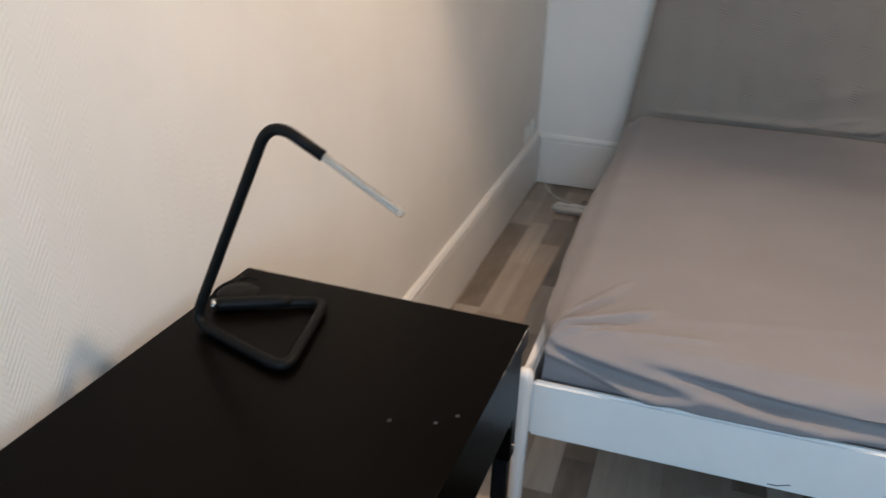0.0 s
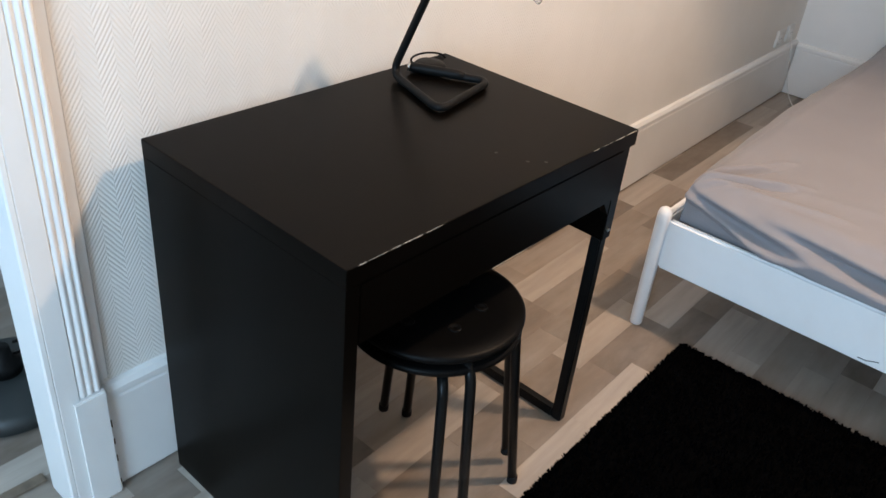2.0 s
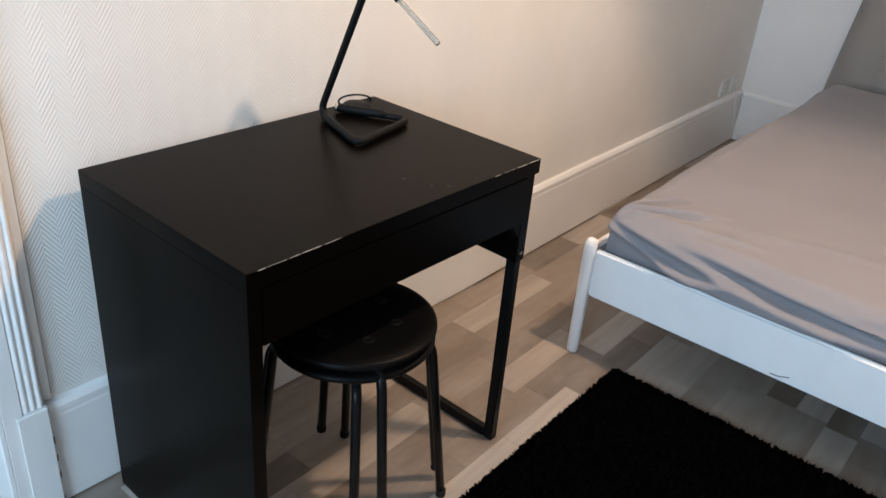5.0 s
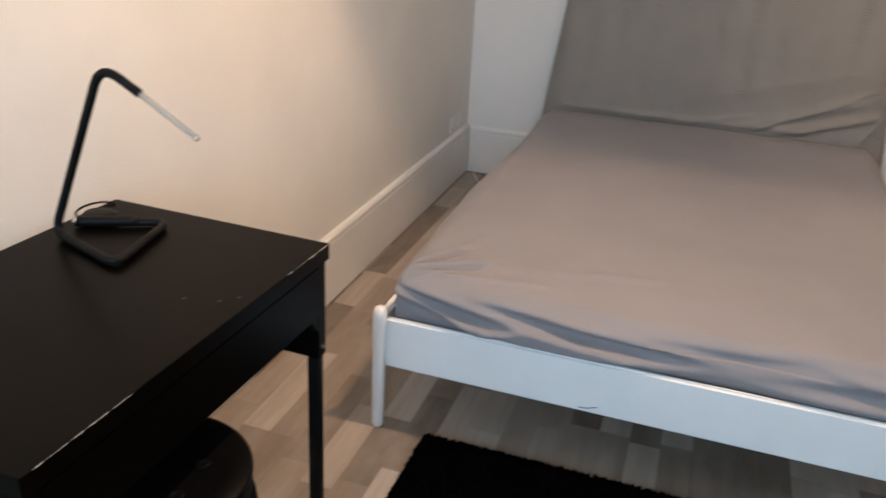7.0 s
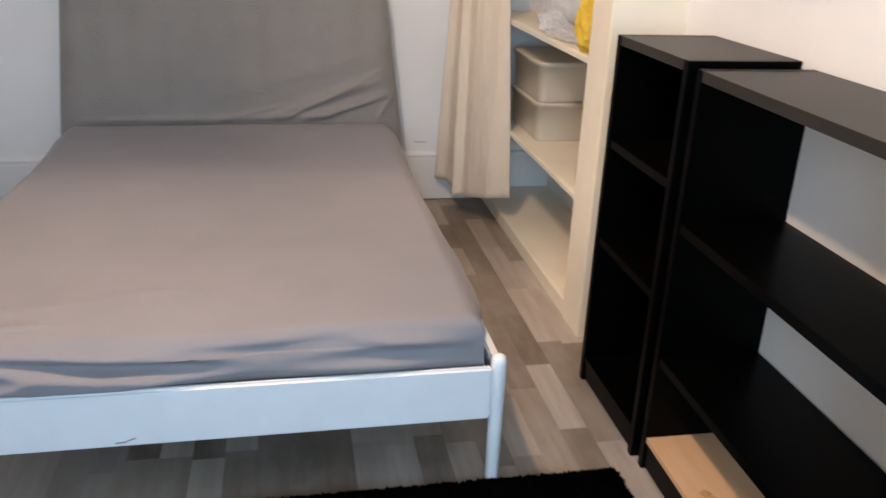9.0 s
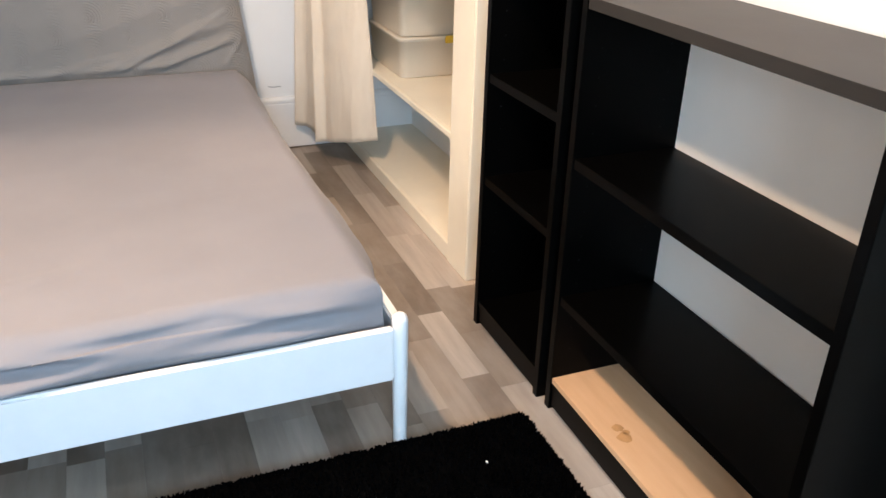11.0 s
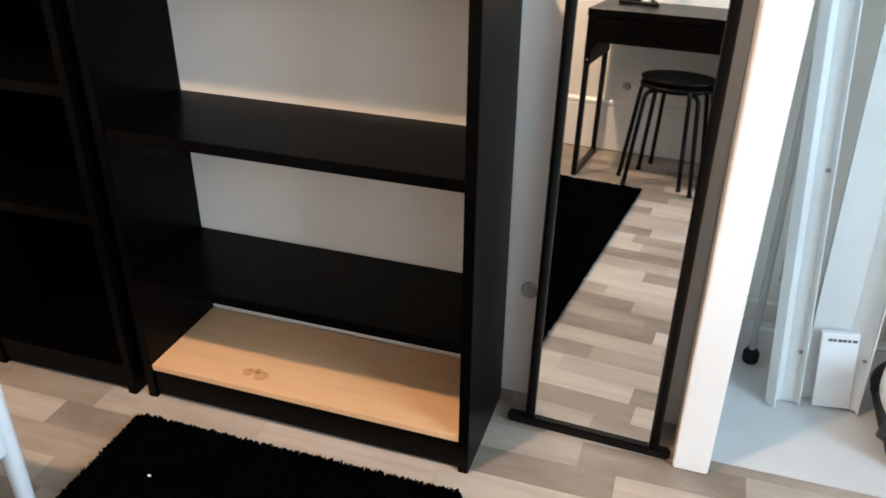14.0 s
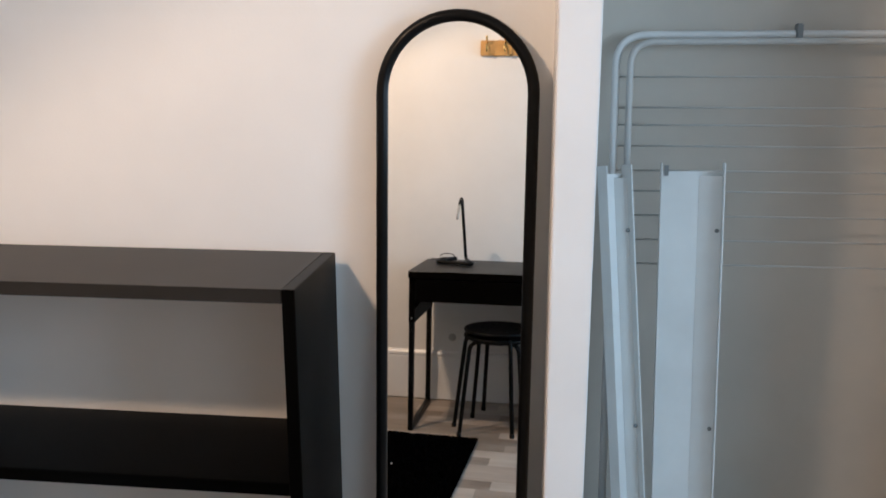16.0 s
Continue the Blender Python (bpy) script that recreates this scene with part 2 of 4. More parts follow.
SOCKETGREY = plain("tarnished_grey", (0.42, 0.405, 0.37), 0.5, vary=0.15, scale=40)
TYRE = plain("dark_tyre", (0.022, 0.023, 0.024), 0.6, vary=0.15)
HOSE = plain("ribbed_hose", (0.27, 0.265, 0.25), 0.5, vary=0.1)
CARTON = plain("off_white_card", (0.72, 0.72, 0.71), 0.6, vary=0.05)
RACKWHITE = plain("off_white_rack_tube", (0.60, 0.60, 0.58), 0.4, vary=0.06)
# Rack white again, with closet shade put into rails and inner loop.
RACKSHADED = plain("shaded_white_rack_tube", (0.44, 0.435, 0.41), 0.4, vary=0.05)
STANDGREY = plain("charcoal_stand_paint", (0.022, 0.026, 0.026), 0.45, vary=0.15)
GREEN = plain("lime_plastic", (0.35, 0.55, 0.05), 0.4)
RED = plain("red_plastic", (0.55, 0.03, 0.02), 0.4)
PINE = plain("varnished_pine", (0.55, 0.30, 0.09), 0.4, vary=0.15, scale=18)
BRASS = plain("brass", (0.75, 0.52, 0.2), 0.25, 1.0)
STOOLSEAT = plain("black_stool_seat", (0.0024, 0.0023, 0.0023), 0.42, vary=0.2)
STAIN = plain("brown_stain", (0.50, 0.27, 0.11), 0.6, vary=0.2, scale=30)
INK = plain("dark_print", (0.10, 0.10, 0.11), 0.6)
# White board with warm bounced light put into its colour.
BACKBOARD = plain("warm_tinted_back_board", (0.76, 0.715, 0.66), 0.55, vary=0.03, scale=3.0)
MIRROR = make_mirror()
for dull, level in ((PILE, 0.02), (STOOLSEAT, 0.09), (BLACKPLASTIC, 0.12)):
    dull.node_tree.nodes["Principled BSDF"].inputs["Specular IOR Level"].default_value = level


# ---- building helpers ----
def thing(name, at, label, category, group="", kind=""):
    e = new(name)
    e.location = at
    e.empty_display_size = 0.05
    return tagged(e, label, category, group, kind)


def part(name, bm, mat, parent=None, label="", smooth=False):
    me = bpy.data.meshes.new(name)
    bm.normal_update()
    bm.to_mesh(me)
    bm.free()
    me.materials.append(mat)
    if smooth:
        for p in me.polygons:
            p.use_smooth = True
    ob = new(name, me)
    if parent is not None:
        ob.parent = parent
        ob.matrix_parent_inverse = Matrix.Translation(-parent.location) if parent.data is None else Matrix()
    return tagged(ob, label)


def box(x0, x1, y0, y1, z0, z1, bevel=0.0, bm=None, seg=2):
    bm = bm or bmesh.new()
    made = bmesh.ops.create_cube(bm, size=1)["verts"]
    for v in made:
        v.co = Vector(((x0 + x1) / 2 + v.co.x * (x1 - x0), (y0 + y1) / 2 + v.co.y * (y1 - y0), (z0 + z1) / 2 + v.co.z * (z1 - z0)))
    if bevel:
        edges = {e for v in made for e in v.link_edges}
        bmesh.ops.bevel(bm, geom=list(edges), offset=bevel, segments=seg, affect="EDGES", clamp_overlap=True)
    return bm


def tube(points, radius, sides=12, bm=None, closed=False, taper=None):
    """A round bar along a list of points, with capped ends."""
    bm = bm or bmesh.new()
    pts = [Vector(p) for p in points]
    rings, up = [], Vector((0.123, 0.217, 0.968)).normalized()
    for i, p in enumerate(pts):
        a = pts[i - 1] if i or closed else p
        b = pts[(i + 1) % len(pts)] if i + 1 < len(pts) or closed else p
        d = (b - a).normalized()
        side = d.cross(up)
        if side.length < 0.05:
            side = d.cross(Vector((1, 0, 0)))
        side.normalize()
        if rings:
            side = (last - d * last.dot(d)).normalized()
        last = side
        other = d.cross(side)
        r = radius * (taper[i] if taper else 1)
        rings.append([bm.verts.new(p + r * (math.cos(k) * side + math.sin(k) * other)) for k in (2 * math.pi * j / sides for j in range(sides))])
    for i in range(len(rings) - (0 if closed else 1)):
        a, b = rings[i], rings[(i + 1) % len(rings)]
        for j in range(sides):
            bm.faces.new((a[j], a[(j + 1) % sides], b[(j + 1) % sides], b[j]))
    if not closed:
        bm.faces.new(rings[0][::-1])
        bm.faces.new(rings[-1])
    bmesh.ops.recalc_face_normals(bm, faces=bm.faces[:])
    return bm


def rounded(points, r, steps=6, closed=False):
    """The points with each corner rounded off."""
    pts, out = [Vector(p) for p in points], []
    for i, p in enumerate(pts):
        if not closed and i in (0, len(pts) - 1):
            out.append(p)
            continue
        a, b = pts[i - 1] - p, pts[(i + 1) % len(pts)] - p
        k = min(r, a.length * 0.48, b.length * 0.48)
        s, e = p + a.normalized() * k, p + b.normalized() * k
        for j in range(steps + 1):
            t = j / steps
            out.append(s * (1 - t) ** 2 + p * 2 * t * (1 - t) + e * t ** 2)
    return out


def lathe(profile, at, sides=40, bm=None):
    """Turned solid: (radius, height) pairs, from the bottom up."""
    bm = bm or bmesh.new()
    rings = []
    for r, z in profile:
        rings.append([bm.verts.new((at[0] + r * math.cos(a), at[1] + r * math.sin(a), at[2] + z)) for a in (2 * math.pi * j / sides for j in range(sides))])
    for a, b in zip(rings, rings[1:]):
        for j in range(sides):
            bm.faces.new((a[j], a[(j + 1) % sides], b[(j + 1) % sides], b[j]))
    bm.faces.new(rings[0][::-1])
    bm.faces.new(rings[-1])
    return bm


def extrude(outline, axis, lo, hi, bm=None):
    """A prism: a closed outline of (a, b) pairs swept along an axis from lo to hi."""
    bm = bm or bmesh.new()
    put = {"x": lambda a, b, k: (k, a, b), "y": lambda a, b, k: (a, k, b), "z": lambda a, b, k: (a, b, k)}[axis]
    one = [bm.verts.new(put(a, b, lo)) for a, b in outline]
    two = [bm.verts.new(put(a, b, hi)) for a, b in outline]
    bm.faces.new(one)
    bm.faces.new(two[::-1])
    for i in range(len(one)):
        j = (i + 1) % len(one)
        bm.faces.new((one[i], two[i], two[j], one[j]))
    bmesh.ops.recalc_face_normals(bm, faces=bm.faces[:])
    return bm


def surface(nu, nv, at, bm=None):
    """A grid of quads; at(u, v) gives each point, u and v from 0 to 1."""
    bm = bm or bmesh.new()
    rows = [[bm.verts.new(at(i / nu, j / nv)) for j in range(nv + 1)] for i in range(nu + 1)]
    for i in range(nu):
        for j in range(nv):
            bm.faces.new((rows[i][j], rows[i + 1][j], rows[i + 1][j + 1], rows[i][j + 1]))
    return bm


def ridge(p, a, b, width, height):
    """Height of a soft fold that runs from a to b (2D), seen at p."""
    ax, ay = a
    dx, dy = b[0] - ax, b[1] - ay
    ln = math.hypot(dx, dy)
    t = ((p[0] - ax) * dx + (p[1] - ay) * dy) / ln ** 2
    d = ((p[0] - ax) * dy - (p[1] - ay) * dx) / ln
    ends = max(0.0, min(1.0, min(t + 0.05, 1.05 - t) * 5))
    return height * ends * math.exp(-(d / width) ** 2)


def setting(name, bm, mat, label, category, smooth=False):
    return tagged(part(name, bm, mat, None, "", smooth), label, category, "", "structure")


# ---- the room ----
BEND, SKEW = 1.2, 0.03  # south of here the old west wall runs slightly askew


def askew(bm):
    """Lets the part of a piece south of the bend follow the skewed wall line."""
    for v in bm.verts:
        v.co.x -= SKEW * max(0.0, BEND - v.co.y)
    return bm


def on_skewed_wall(ob, x=0.0, y=0.0, z=0.0):
    """Turns a thing that was laid out against x = 0 onto the skewed wall."""
    ob.matrix_basis = pose(0, BEND, 0, 0, 0, -math.degrees(math.atan(SKEW))) @ pose(x, y - BEND, z) @ ob.matrix_basis


def room():
    w = box(-0.067, 0, BEND, 3.553, 0, 2.5)
    box(-0.067, 0, -0.199, BEND, 0, 2.5, bm=w)
    box(-0.067, 0, -2.42, -1.028, 0, 2.5, bm=w)
    box(-0.067, 0, -1.028, -0.199, 2.05, 2.5, bm=w)
    askew(w)
    setting("wall_west", w, WALLPAPER, "white embossed wallpaper wall with slanting ribs", "wall")
    north = setting("wall_north", box(0, 2.83, 3.433, 3.553, 0, 2.5), WALL, "plain white painted wall behind the bed", "wall")
    for x, z, wide in ((2.02, 1.02, 0.075), (2.04, 0.30, 0.06)):
        line = [(x - wide / 2, 3.4315, z + 0.004), (x - wide * 0.1, 3.4315, z - 0.001), (x + wide / 2, 3.4315, z + 0.002)]
        part("scuff", tube(line, 0.0014, 6), INK, north, "thin dark scuff mark")
    e = box(2.60, 2.72, -0.042, 1.9, 0, 2.5)
    setting("wall_east", e, WALL, "plain white painted wall behind the bookcases", "wall")
    setting("wall_pillar", box(2.361, 2.72, 1.9, 2.067, 0, 2.5, 0.004), CREAM, "cream painted pillar beside the shelf alcove", "pillar")
    setting("wall_alcove", box(2.715, 2.83, 2.067, 3.433, 0, 2.5), WALL, "painted back wall of the shelf alcove", "wall")
    setting("wall_partition", box(2.45, 3.26, -0.118, -0.042, 0, 2.5, 0.003), GLOSS, "white painted closet partition with square edge", "wall")
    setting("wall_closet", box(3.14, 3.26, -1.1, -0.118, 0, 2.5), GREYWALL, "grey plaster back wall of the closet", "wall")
    setting("wall_closet_side", box(2.45, 3.26, -1.2, -1.1, 0, 2.5), WALL, "white closet side wall", "wall")
    setting("wall_east_far", box(2.60, 2.72, -2.42, -1.2, 0, 2.5), WALL, "white wall beside the window", "wall")
    s = box(-0.104, 0.45, -2.42, -2.3, 0, 2.5)
    box(1.65, 2.60, -2.42, -2.3, 0, 2.5, bm=s)
    box(0.45, 1.65, -2.42, -2.3, 0, 0.82, bm=s)
    box(0.45, 1.65, -2.42, -2.3, 2.1, 2.5, bm=s)
    setting("wall_south", s, WALL, "white wall with a window opening", "wall")
    # the hall beyond the doorway
    h = box(-2.72, -2.6, -1.92, 1.02, 0, 2.5)
    box(-2.6, -0.067, 0.9, 1.02, 0, 2.5, bm=h)
    box(-2.6, -1.8, -1.92, -1.8, 0, 2.5, bm=h)
    box(-0.8, -0.12, -1.92, -1.8, 0, 2.5, bm=h)
    # opening for the added hall window
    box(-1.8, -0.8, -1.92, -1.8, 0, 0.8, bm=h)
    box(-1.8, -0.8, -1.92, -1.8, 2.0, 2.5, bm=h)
    setting("wall_hall", h, WALL, "white walls of the next room", "wall")
    setting("ceiling", box(-2.72, 3.26, -2.42, 3.553, 2.5, 2.6), CEILING, "plain white ceiling", "ceiling")
    setting("closet_floor", box(2.5, 3.14, -1.1, -0.118, -0.1, 0.002), LINO, "pale grey smooth closet floor", "floor")
    lip = [(3.125, 0.002), (3.14, 0.002), (3.14, 0.07), (3.13, 0.07), (3.125, 0.06)]
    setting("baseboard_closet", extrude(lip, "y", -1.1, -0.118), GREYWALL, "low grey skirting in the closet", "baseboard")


def window(name, x0, x1, y, z0, z1):
    w = thing(name, (0.5 * (x0 + x1), y, z0), "white framed window, out of view, letting in daylight", "window", "", "structure")
    f = box(x0, x0 + 0.05, y - 0.03, y + 0.03, z0, z1)
    box(x1 - 0.05, x1, y - 0.03, y + 0.03, z0, z1, bm=f)
    box(x0 + 0.05, x1 - 0.05, y - 0.03, y + 0.03, z1 - 0.05, z1, bm=f)
    box(x0 + 0.05, x1 - 0.05, y - 0.03, y + 0.03, z0, z0 + 0.05, bm=f)
    part("window_frame", f, GLOSS, w)
    part("window_sill", box(x0, x1, y + 0.03, y + 0.12, z0, z0 + 0.02, 0.003), GLOSS, w)


def skirting():
    prof = [(0.0, 0.006), (0.016, 0.006), (0.017, 0.009), (0.017, 0.226), (0.015, 0.231), (0.015, 0.234), (0.019, 0.237), (0.019, 0.250), (0.012, 0.260), (0.0, 0.262)]
    west = extrude(prof, "y", BEND, 3.433)
    extrude(prof, "y", -0.1155, BEND, bm=west)
    setting("baseboard_west", askew(west), GLOSS, "tall white painted skirting board with moulded cap", "baseboard")
    setting("baseboard_north", extrude([(3.433 - x, z * 0.96) for x, z in prof], "x", 0.02, 2.715), GLOSS, "tall white painted skirting board with moulded cap", "baseboard")


def doorway():
    """Painted architrave with flutes on a plinth block, and the jamb of the opening."""
    d = thing("door_frame", (0, -0.2, 0), "thickly painted white fluted door architrave on plinth block", "door frame", "", "structure")
    part("jamb", box(-0.070, 0.004, -0.235, -0.221, 0, 2.05, 0.003), GLOSS, d)
    part("jamb", box(-0.070, 0.004, -1.052, -1.038, 0, 2.05, 0.003), GLOSS, d)

    def rounded_bead(lo, hi, low, high, n=7):
        """A half-round ridge between two edges."""
        return [(lo + (hi - lo) * k / n, low + (high - low) * math.sin(math.pi * k / n)) for k in range(n + 1)]

    rnd = random.Random(12)
    for near in (True, False):
        place = (lambda y: y) if near else (lambda y: -1.273 - y)
        flat = [(-0.235, 0.0), (-0.235, 0.020), (-0.232, 0.023), (-0.2245, 0.0235), (-0.223, 0.0222), (-0.2215, 0.0235), (-0.187, 0.0238), (-0.184, 0.021), (-0.184, 0.0)]
        part("flat_board", extrude([(b, place(a)) for a, b in flat], "z", 0.0, 2.12), GLOSS, d)
        beads = [(-0.1838, 0.0)] + rounded_bead(-0.1838, -0.1712, 0.0215, 0.0252) + rounded_bead(-0.1705, -0.1578, 0.0215, 0.0256) + rounded_bead(-0.157, -0.1438, 0.0205, 0.0256) + [(-0.1438, 0.0)]
        part("fluted_board", extrude([(b, place(a)) for a, b in beads], "z", 0.272, 2.12), GLOSS, d)
        lo, hi = sorted((place(-0.204), place(-0.1385)))
        block = box(0.0236, 0.0325, lo, hi, 0, 0.272, 0.006, seg=4)
        for v in block.verts:
            # thick old paint: uneven edges
            v.co += Vector((0.0012 * noise.noise(v.co * 21), 0.0022 * noise.noise(v.co * 17 + Vector((5, 0, 0))), 0.0))
        part("plinth_block", block, GLOSS, d, "chipped white plinth block")
        lo, hi = sorted((place(-0.1836), place(-0.1405)))
        part("plinth_backing", box(0.0, 0.0234, lo, hi, 0, 0.2715), GLOSS, d)
        for k in range(5):
            z = rnd.uniform(0.02, 0.25)
            lo, hi = sorted((place(-0.1400), place(-0.1380)))
            part("paint_chip", box(0.027, 0.0305, lo, hi, z, z + rnd.uniform(0.006, 0.02), 0.0008), THRESHOLD, d, "dark paint chip")
    part("edge_strip", box(0, 0.010, -0.1420, -0.1215, 0.276, 2.12, 0.003), GLOSS, d)
    part("gap", box(0, 0.002, -0.1436, -0.1422, 0.276, 2.12), INK, d, "dark gap beside the strip")
    part("gap", box(0, 0.0015, -0.1213, -0.1187, 0.276, 2.12), INK, d, "dark gap beside the strip")
    part("head", box(0, 0.026, -1.152, -0.1215, 2.12, 2.22, 0.004), GLOSS, d)
    part("threshold", box(-0.118, -0.090, -1.038, -0.235, 0.0, 0.004, 0.0015), THRESHOLD, d, "thin worn brown threshold strip")
    on_skewed_wall(d, 0.0005, 0.022)


room()
window("window_1", 0.45, 1.65, -2.36, 0.82, 2.1)
# unseen window, added to go with the hall fill
window("added_hall_window", -1.8, -0.8, -1.86, 0.8, 2.0)
skirting()
doorway()


# ---- bed ----
def bed():
    b = thing("bed", (1.14, 2.2, 0), "white metal double bed frame with low footboard on round legs", "bed")
    fy, hy = 1.186, 3.19
    for x, y in ((0.444, fy), (1.884, fy + 0.010)):
        prof = [(0.0150, 0), (0.0170, 0.004), (0.0185, 0.2), (0.0195, 0.33), (0.0195, 0.352), (0.0155, 0.365), (0.007, 0.371)]
        part("leg", lathe(prof, (x, y, 0), 24), BEDWHITE, b, "", True)
    for x in (0.444, 1.884):
        part("leg", lathe([(0.018, 0), (0.022, 0.3)], (x, hy, 0), 20), BEDWHITE, b, "", True)
    foot = part("footboard", box(0.463, 1.865, fy - 0.010, fy + 0.009, 0.199, 0.345, 0.006, seg=3), BEDWHITE, b)
    mark = [(0.985, fy - 0.0112, 0.212), (1.005, fy - 0.0112, 0.213), (1.02, fy - 0.0112, 0.219), (1.03, fy - 0.0112, 0.222)]
    part("scratch", tube(mark, 0.0012, 6), INK, foot, "short dark scratch")
    for x in (0.444, 1.884):
        part("side_rail", box(x - 0.013, x + 0.013, fy + 0.024, hy - 0.022, 0.212, 0.345, 0.005), BEDWHITE, b)
    for i in range(14):
        y = 1.32 + i * 0.135
        part("slat", box(0.4575, 1.8705, y - 0.035, y + 0.035, 0.222, 0.236), BIRCH, b)
    return b


def mattress():
    """Fitted sheet over the mattress: rounded edges, hanging sides, tucked corners and creases."""
    x0, x1, y0, y1, top, low = 0.472, 1.854, 1.199, 3.180, 0.462, 0.238
    r, hang = 0.05, top - low

    def edge(k, lo, hi):
        """Place along one axis, and drop, for a run that goes up, over and down."""
        s = k * (hi - lo + 2 * hang)
        if s < hang - r:
            return lo, hang - s
        if s < hang + r:
            a = (s - hang + r) / (2 * r) * math.pi / 2
            return lo + r * (1 - math.cos(a)), r * (1 - math.sin(a))
        if s > hi - lo + hang + r:
            return hi, s - (hi - lo + hang)
        if s > hi - lo + hang - r:
            a = (s - (hi - lo + hang - r)) / (2 * r) * math.pi / 2
            return hi - r + r * math.sin(a), r * (1 - math.cos(a))
        return lo + s - hang, 0.0

    tucks = [((0.465, 1.215), (0.60, 1.43), 0.007, 0.011), ((0.478, 1.215), (0.615, 1.43), 0.006, -0.009), ((0.465, 1.212), (0.69, 1.36), 0.007, 0.012),
             ((0.47, 1.202), (0.69, 1.345), 0.007, -0.010), ((0.465, 1.20), (0.62, 1.285), 0.006, 0.009), ((0.50, 1.21), (0.66, 1.285), 0.006, -0.006),
             ((0.47, 1.22), (0.72, 1.40), 0.012, 0.011), ((0.47, 1.23), (0.63, 1.52), 0.010, 0.009), ((0.47, 1.22), (0.85, 1.30), 0.012, 0.009),
             ((0.6, 1.33), (1.25, 1.48), 0.02, 0.003), ((0.8, 2.6), (1.5, 2.2), 0.16, 0.004)]
    drapes = [((0.44, 0.46), (0.95, 0.365), 0.018, 0.022), ((0.44, 0.43), (0.76, 0.345), 0.012, 0.018), ((0.58, 0.455), (1.3, 0.40), 0.016, 0.016),
              ((0.9, 0.43), (1.45, 0.45), 0.016, 0.008), ((1.15, 0.37), (1.8, 0.43), 0.022, 0.010), ((1.5, 0.44), (1.83, 0.40), 0.014, 0.006)]

    def at(u, v):
        u, v = u * (0.5 + 0.5 * u), v * (0.5 + 0.5 * v)  # finer towards the creased corner
        x, dx = edge(u, x0, x1)
        y, dy = edge(v, y0, y1)
        drop = max(dx, dy) if dx < hang or dy < hang else hang
        z = top - drop
        p = Vector((x, y, z))
        soft = noise.noise(Vector((x * 2.2, y * 2.0, 0.3))) * 0.006 + noise.noise(Vector((x * 9, y * 9, 1.7))) * 0.0016
        if drop < r:
            inner = min(1.0, min(x - x0, x1 - x, y - y0) / 0.1 + 0.15)
            p.z += soft * inner + sum(ridge((x, y), a, b, w, h) for a, b, w, h in tucks)
            p.z += 0.012 * math.exp(-((y - 3.05) / 0.12) ** 2) - 0.010 * math.exp(-((x - 1.15) / 0.4) ** 2 - ((y - 1.25) / 0.12) ** 2)
        if dy > 0 and y < 2:
            k = min(1, dy / 0.03)
            p.y += k * 0.010 - k * 1.3 * sum(ridge((x, z), a, b, w, h) for a, b, w, h in drapes) - k * 0.4 * soft
            over = 0.35 + 0.65 * math.exp(-((x - 0.98) / 0.25) ** 2) + 0.25 * math.sin(9 * x)
            p.y -= over * 0.050 * math.exp(-((z - 0.362) / 0.020) ** 2) * min(1, max(0.0, (x - 0.47) * 12), max(0.0, (1.84 - x) * 12))
            p.y = max(p.y, 1.1965 if z < 0.350 else 1.166)
        if dx > 0:
            side = -1 if x < 1 else 1
            p.x -= side * min(1.0, dx / 0.03) ** 2 * (0.004 + 0.006 * abs(noise.noise(Vector((y * 5, z * 9, 4)))))
            if z > 0.349 and y > 1.22:
                # the sheet swells out over the side rail, away from the foot
                k = min(1.0, (y - 1.22) / 0.22)
                swell = ((0.050 if side < 0 else 0.030) + 0.010 * math.sin(4.3 * y + side)) * k * k * (3 - 2 * k)
                p.x += side * swell * math.exp(-((z - 0.392) / 0.034) ** 2)
        return p

    t = thing("mattress", (1.15, 2.2, low), "mattress in a creased grey fitted sheet on the bed", "mattress")
    part("fitted_sheet", surface(250, 310, at), SHEET, t, "", True)
    part("mattress_core", box(x0 + 0.03, x1 - 0.03, y0 + 0.05, y1 - 0.03, low, top - 0.05, 0.03), SHEET, t)


